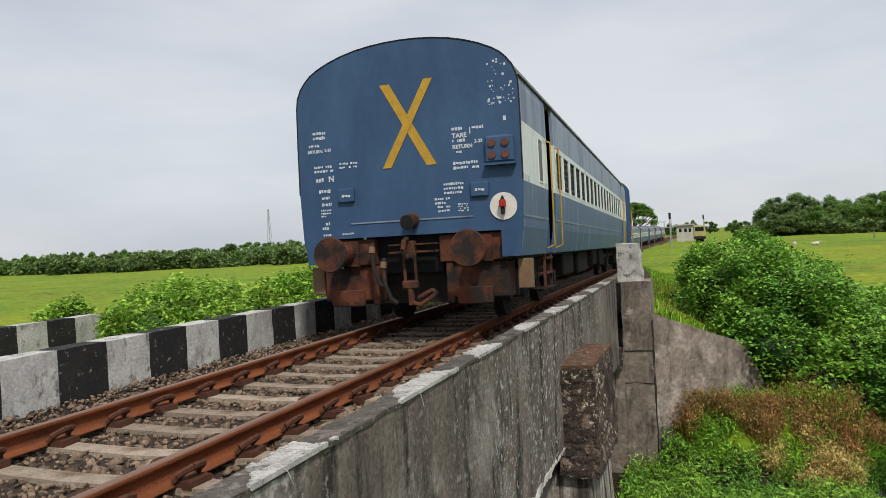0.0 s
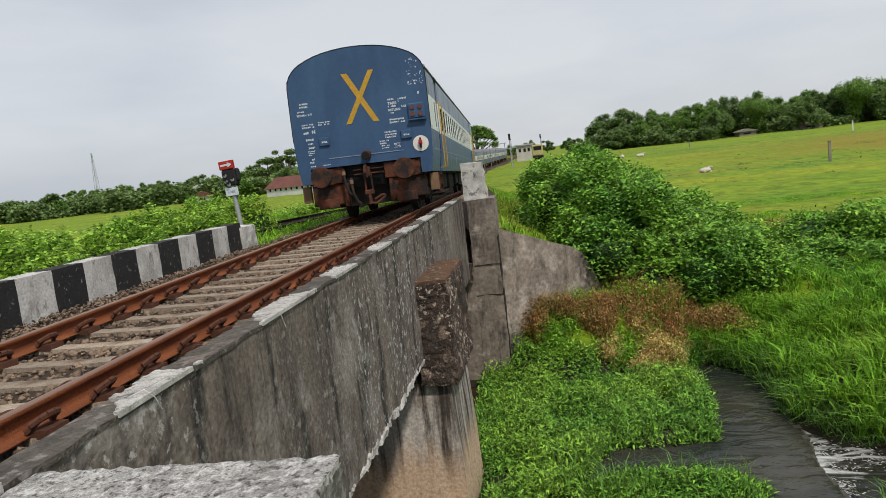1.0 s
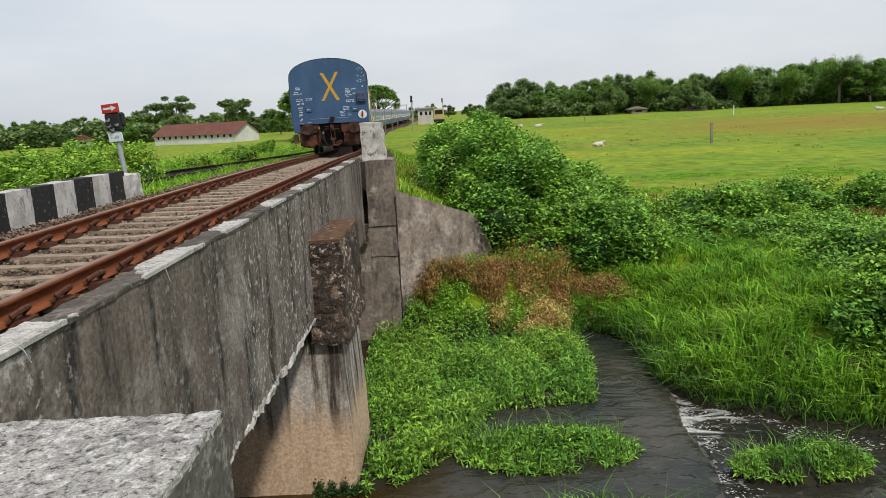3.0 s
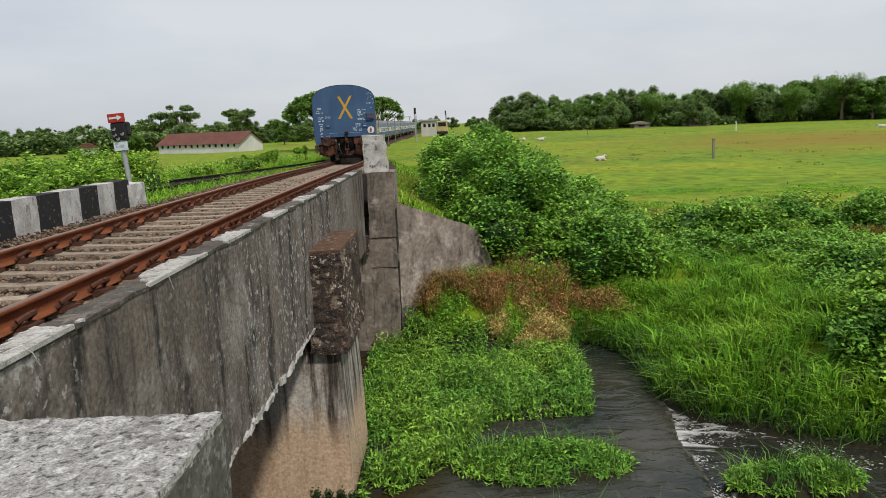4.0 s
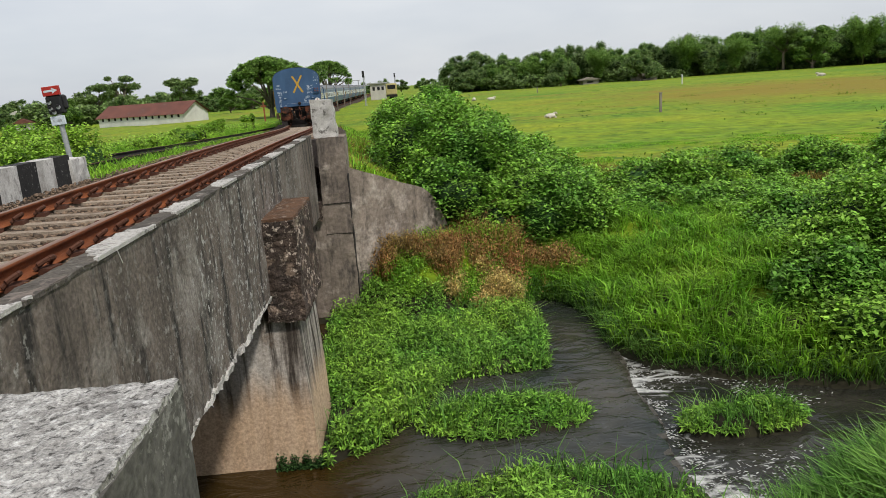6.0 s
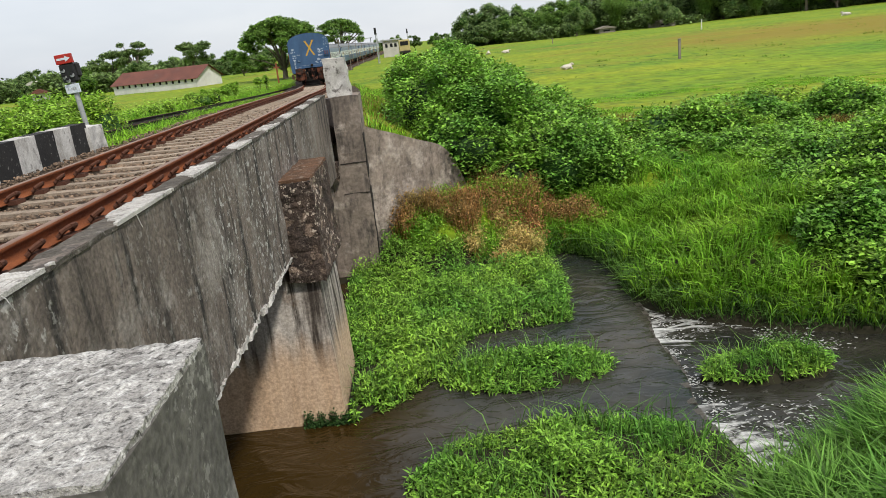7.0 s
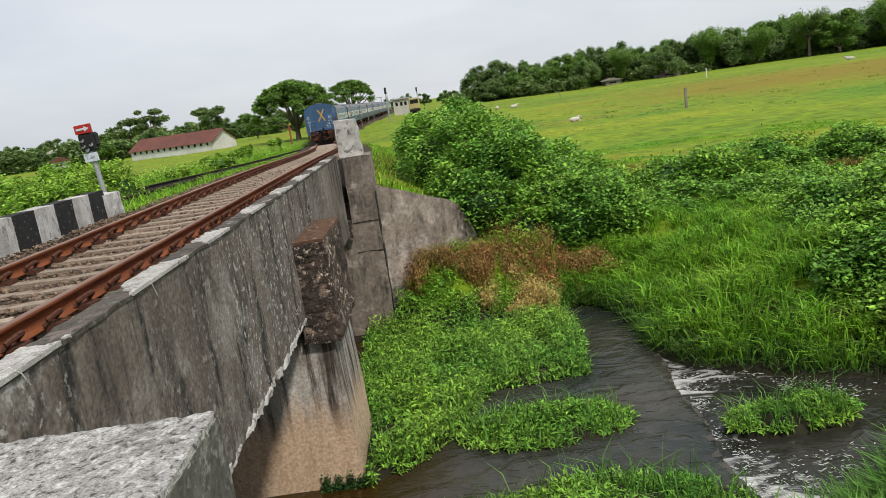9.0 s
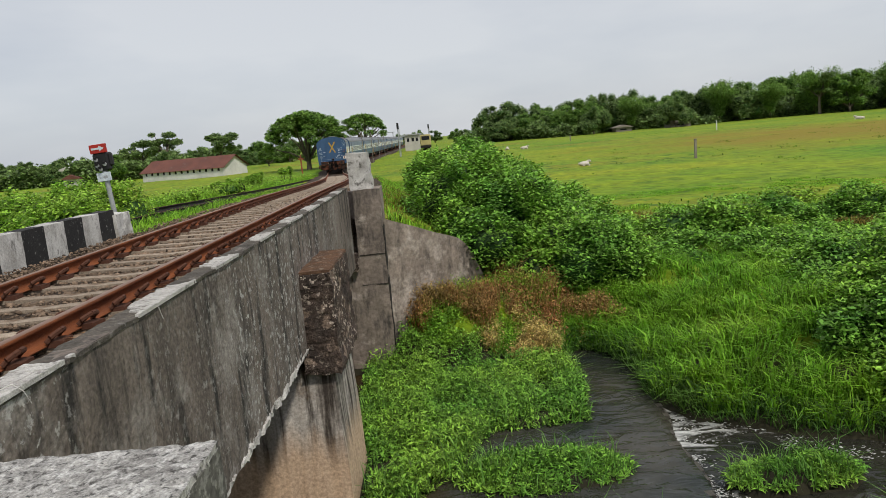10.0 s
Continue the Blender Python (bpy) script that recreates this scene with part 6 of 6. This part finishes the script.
def build_shed():
    a, b = Vector((-46.4, 124.8)), Vector((-28.6, 117.0))
    d = b - a
    L, ang = d.length, math.degrees(math.atan2(d.y, d.x))
    z = float(ground_height(np.array([-36.0]), np.array([120.0]))[0])
    s = thing("long_shed", "long white-walled shed with a rusty red tin roof", "shed", at=(0, 0, 0))
    s.matrix_basis = pose(a.x, a.y, z - 0.25, 0, 0, ang) @ Matrix.Diagonal((0.9, 0.9, 0.85, 1))
    w, eave, ridge = 7.0, 2.2, 4.3
    front = bmesh.new()
    edges = [0.0]
    n = 13
    for i in range(n):
        u = 1.0 + (L - 2.0) * i / (n - 1)
        edges += [u - 0.28, u + 0.28]
    edges.append(L)
    box(front, 0, L, 0, 0.2, 0, 1.4)
    box(front, 0, L, 0, 0.2, 2.0, eave)
    for p, q in zip(edges[::2], edges[1::2]):
        box(front, p, q, 0, 0.2, 1.4, 2.0)
    wall = part("wall", front, M["wall_white"], s)
    for i in range(n):
        u = 1.0 + (L - 2.0) * i / (n - 1)
        part("window", boxm(u - 0.28, u + 0.28, 0.12, 0.16, 1.4, 2.0), M["unlit_opening"], wall, "black pane painted as a shaded vent opening")
    part("wall", boxm(0, L, w - 0.2, w, 0, eave), M["wall_white"], s)
    for x0, x1 in ((0, 0.2), (L - 0.2, L)):
        g = bmesh.new()
        v = [(x0, 0.2, 0), (x0, w - 0.2, 0), (x0, w - 0.2, eave), (x0, w / 2, ridge - 0.05), (x0, 0.2, eave)]
        k0 = [g.verts.new(p) for p in v]
        k1 = [g.verts.new((x1, p[1], p[2])) for p in v]
        g.faces.new(k0[::-1])
        g.faces.new(k1)
        for i in range(5):
            g.faces.new((k0[i], k0[(i + 1) % 5], k1[(i + 1) % 5], k1[i]))
        part("gable", g, M["wall_white"], s)
    for sgn in (0, 1):
        g = bmesh.new()
        n = 90
        y0, y1 = (-0.35, w / 2) if sgn == 0 else (w + 0.35, w / 2)
        z0 = eave - 0.35 * (ridge - eave) / (w / 2)
        rows = []
        for i in range(n + 1):
            u, k = -0.5 + (L + 1) * i / n, 0.04 * (i % 2)
            rows.append([g.verts.new(p) for p in ((u, y0, z0 + k), (u, y1, ridge + k), (u, y1, ridge + k - 0.06), (u, y0, z0 + k - 0.06))])
        for p, q in zip(rows, rows[1:]):
            for i in range(4):
                g.faces.new((p[i], q[i], q[(i + 1) % 4], p[(i + 1) % 4]))
        part("roof", g, M["roof_tin"], s, "rusty red corrugated tin roof")


build_shed()


def build_far_things():
    def gz(x, y):
        return float(ground_height(np.array([x]), np.array([y]))[0])
    # low houses behind the left meadow
    for x, y, w, h, roof in ((-96, 176, 10, 3.0, "blue_roof"), (-86, 180, 7, 3.4, "pale_building"), (-68, 146, 3.2, 2.0, "roof_tin"), (60, 212, 4.5, 1.7, "wood"), (75, 208, 6.0, 1.7, "wood")):
        hs = thing("house", "small pale house among trees with a low roof", "house", at=(x, y, gz(x, y)))
        part("wall", boxm(-w / 2, w / 2, -2.5, 2.5, -0.2, h * 0.7), M["wood" if roof == "wood" else "pale_building"], hs)
        part("roof", extrude(bmesh.new(), [(-w / 2 - 0.5, h * 0.7), (w / 2 + 0.5, h * 0.7), (w / 2 + 0.2, h * 0.78), (0, h * 1.15), (-w / 2 - 0.2, h * 0.78)], -3, 3), M[roof], hs)
        part("window", boxm(-w / 4, w / 4 - 0.4, -2.54, -2.5, h * 0.25, h * 0.5), M["unlit_opening"], hs)
    # lattice mast far off
    mast = bmesh.new()
    for i in range(4):
        sx, sy = (-1, 1, 1, -1)[i], (-1, -1, 1, 1)[i]
        cyl(mast, (sx * 1.2, sy * 1.2, 0), (sx * 0.15, sy * 0.15, 26), 0.10, n=5)
    for k in range(9):
        z = 2.6 * k + 1.5
        u = 1.2 - 1.05 * z / 26
        tube(mast, [(-u, -u, z), (u, -u, z + 1.3), (u, u, z + 2.6), (-u, u, z + 1.3), (-u, -u, z + 2.6)], 0.05, 4)
    ob = part("radio_mast", mast, M["steel"])
    ob.location = (-215, 330, -2.5)
    tagged(ob, "thin grey lattice mast far beyond the trees", "mast")
    # meadow posts and cattle
    for x, y, h, mt in ((25.5, 57.0, 1.5, "wood"), (57, 133, 1.8, "wall_white"), (33, 150, 1.2, "wood"), (3.8, 66, 1.9, "wood"), (6.2, 92, 1.6, "wood")):
        p = boxm(-0.09, 0.09, -0.09, 0.09, -0.4, h, 0.012)
        box(p, -0.12, 0.12, -0.12, 0.12, h, h + 0.05)
        rough_edge(p, 0.02, 3)
        ob = part("fence_post", p, M[mt])
        ob.location = (x, y, gz(x, y))
        tagged(ob, "old square post standing in the meadow", "post", "posts in the meadow")
    for i, (x, y, k, turn) in enumerate(((16.9, 59.6, 0.7, 20), (17.5, 128, 0.9, 80), (20, 124, 0.9, 10), (76, 120, 1.0, 130))):
        c = thing("cow", "white cow resting in the green meadow", "cow", "cattle in the meadow")
        c.matrix_basis = pose(x, y, gz(x, y), 0, 0, turn) @ Matrix.Diagonal((k, k, k, 1))
        b = bmesh.new()
        bmesh.ops.create_uvsphere(b, u_segments=14, v_segments=10, radius=1, matrix=Matrix.Translation((0, 0, 0.30)) @ Matrix.Diagonal((0.72, 0.36, 0.30, 1)))
        bmesh.ops.create_uvsphere(b, u_segments=10, v_segments=8, radius=1, matrix=Matrix.Translation((0.50, 0, 0.48)) @ Matrix.Diagonal((0.2, 0.13, 0.2, 1)))
        part("body", b, M["hide"], c, smooth=True)
        hd = bmesh.new()
        bmesh.ops.create_uvsphere(hd, u_segments=10, v_segments=8, radius=1, matrix=Matrix.Translation((0.80, 0, 0.58)) @ Matrix.Rotation(0.5, 4, "Y") @ Matrix.Diagonal((0.24, 0.12, 0.13, 1)))
        cyl(hd, (0.68, 0.10, 0.66), (0.64, 0.22, 0.72), 0.03, 0.008, n=6)
        cyl(hd, (0.68, -0.10, 0.66), (0.64, -0.22, 0.72), 0.03, 0.008, n=6)
        part("head", hd, M["hide"], c, smooth=True)
        for sx, sy in ((0.4, 0.26), (0.4, -0.26), (-0.4, 0.28), (-0.4, -0.28)):
            part("leg", tube(bmesh.new(), [(sx, sy, 0.25), (sx + 0.25, sy * 1.3, 0.10), (sx + 0.02, sy * 1.4, 0.05)], 0.06, 6), M["hide"], c)
        part("tail", tube(bmesh.new(), [(-0.70, 0, 0.5), (-0.80, 0.06, 0.3), (-0.78, 0.12, 0.08)], 0.025, 5), M["hide"], c)
    # lineside marker and mast signals
    ob = part("lineside_marker", box(boxm(-0.07, 0.07, -0.05, 0.05, -0.6, 1.3, 0.01), -0.28, 0.28, -0.07, -0.05, 0.8, 0.95), M["rust_post"])
    ob.location = (-9.2, 72, -0.75)
    tagged(ob, "rust-red lineside marker post", "marker")
    for x, y, h in ((-2.6, 150, 6.0), (3.5, 230, 6.5)):
        sg = thing("signal_mast", "distant tall signal mast with a black head", "signal", "far signals", at=(x, y, gz(x, y)))
        part("post", cyl(bmesh.new(), (0, 0, -0.2), (0, 0, h), 0.12, n=8), M["steel"], sg)
        hd = part("signal_head", boxm(-0.22, 0.22, -0.2, 0.2, h - 0.3, h + 1.0, 0.05), M["dark_metal"], sg)
        part("ladder", tube(bmesh.new(), [(0.25, 0.3, 0), (0.25, 0.1, h)], 0.05, 5), M["steel"], sg)
    # footbridge and platform sheds at the station
    f = thing("footbridge", "distant grey station footbridge over the lines", "footbridge", at=(-6, 262, -3.9))
    part("deck", boxm(-12, 9, -1.2, 1.2, 5.7, 6.0), M["steel"], f)
    for x in (-11, 1.5, 8.5):
        part("leg", boxm(x - 0.25, x + 0.25, -0.8, 0.8, -0.4, 5.7), M["steel"], f)
    part("roof", boxm(-12.5, -3, -1.6, 1.6, 7.7, 7.9), M["steel"], f)
    for x in (-12, -3.5):
        part("roof_post", boxm(x - 0.12, x + 0.12, -0.15, 0.15, 6.0, 7.7), M["steel"], f)
    p = thing("platform_shed", "pale station building with a low platform roof", "station", at=(-22, 300, -2.4))
    part("wall", boxm(-4, 4, -12, 12, -1.2, 4.0), M["pale_building"], p)
    part("roof", boxm(-6, 8, -14, 14, 4.0, 4.5, 0.1), M["steel"], p)
    for y in (-10, -3, 4, 11):
        part("roof_post", boxm(7.2, 7.5, y - 0.15, y + 0.15, -0.3, 4.0), M["steel"], p)
    q = thing("signal_cabin", "pale two-storey cabin beside the line with a flat roof", "cabin", at=(-1.5, 215, -2.4))
    part("wall", boxm(-2.2, 2.2, -2.5, 2.5, -1.6, 4.4), M["pale_building"], q)
    part("roof", boxm(-2.8, 2.8, -3, 3, 4.4, 4.8, 0.05), M["steel"], q)
    for u in (-1.2, 0.2, 1.4):
        part("window", boxm(u - 0.35, u + 0.35, -2.54, -2.5, 2.6, 3.6), M["unlit_opening"], q)
    e = thing("track_machine", "parked dusty yellow track machine on a siding", "rail vehicle", at=(2.6, 195, -2.2))
    part("frame", boxm(-1.4, 1.4, -7, 7, 0.6, 1.2, 0.05), M["under_dark"], e)
    part("cab", boxm(-1.4, 1.4, -6.6, -3.2, 1.2, 4.0, 0.15), M["loco_yellow"], e)
    part("cab", boxm(-1.4, 1.4, 3.4, 6.6, 1.2, 4.0, 0.15), M["loco_yellow"], e)
    part("engine_hood", boxm(-1.1, 1.1, -3.2, 3.4, 1.2, 2.9, 0.1), M["loco_yellow"], e)
    part("cab_window", boxm(-1.0, 1.0, -6.66, -6.60, 2.6, 3.6), M["unlit_opening"], e)
    for y in (-5, -3.6, 3.8, 5.2):
        part("wheel", cyl(bmesh.new(), (-0.9, y, 0.45), (0.9, y, 0.45), 0.45, n=16), M["under_dark"], e)
    # fence posts seen against the train
    for i in range(4):
        y = 110 + 17 * i
        ob = part("lineside_post", boxm(-0.05, 0.05, -0.05, 0.05, -0.5, 5.2, 0.01), M["wood"])
        x = track_x(y) + 2.9
        ob.location = (x, y, gz(x, y))
        tagged(ob, "thin weathered lineside post", "post", "posts along the line")


build_far_things()


def motions():
    train_motion()
    water_motion()


motions()
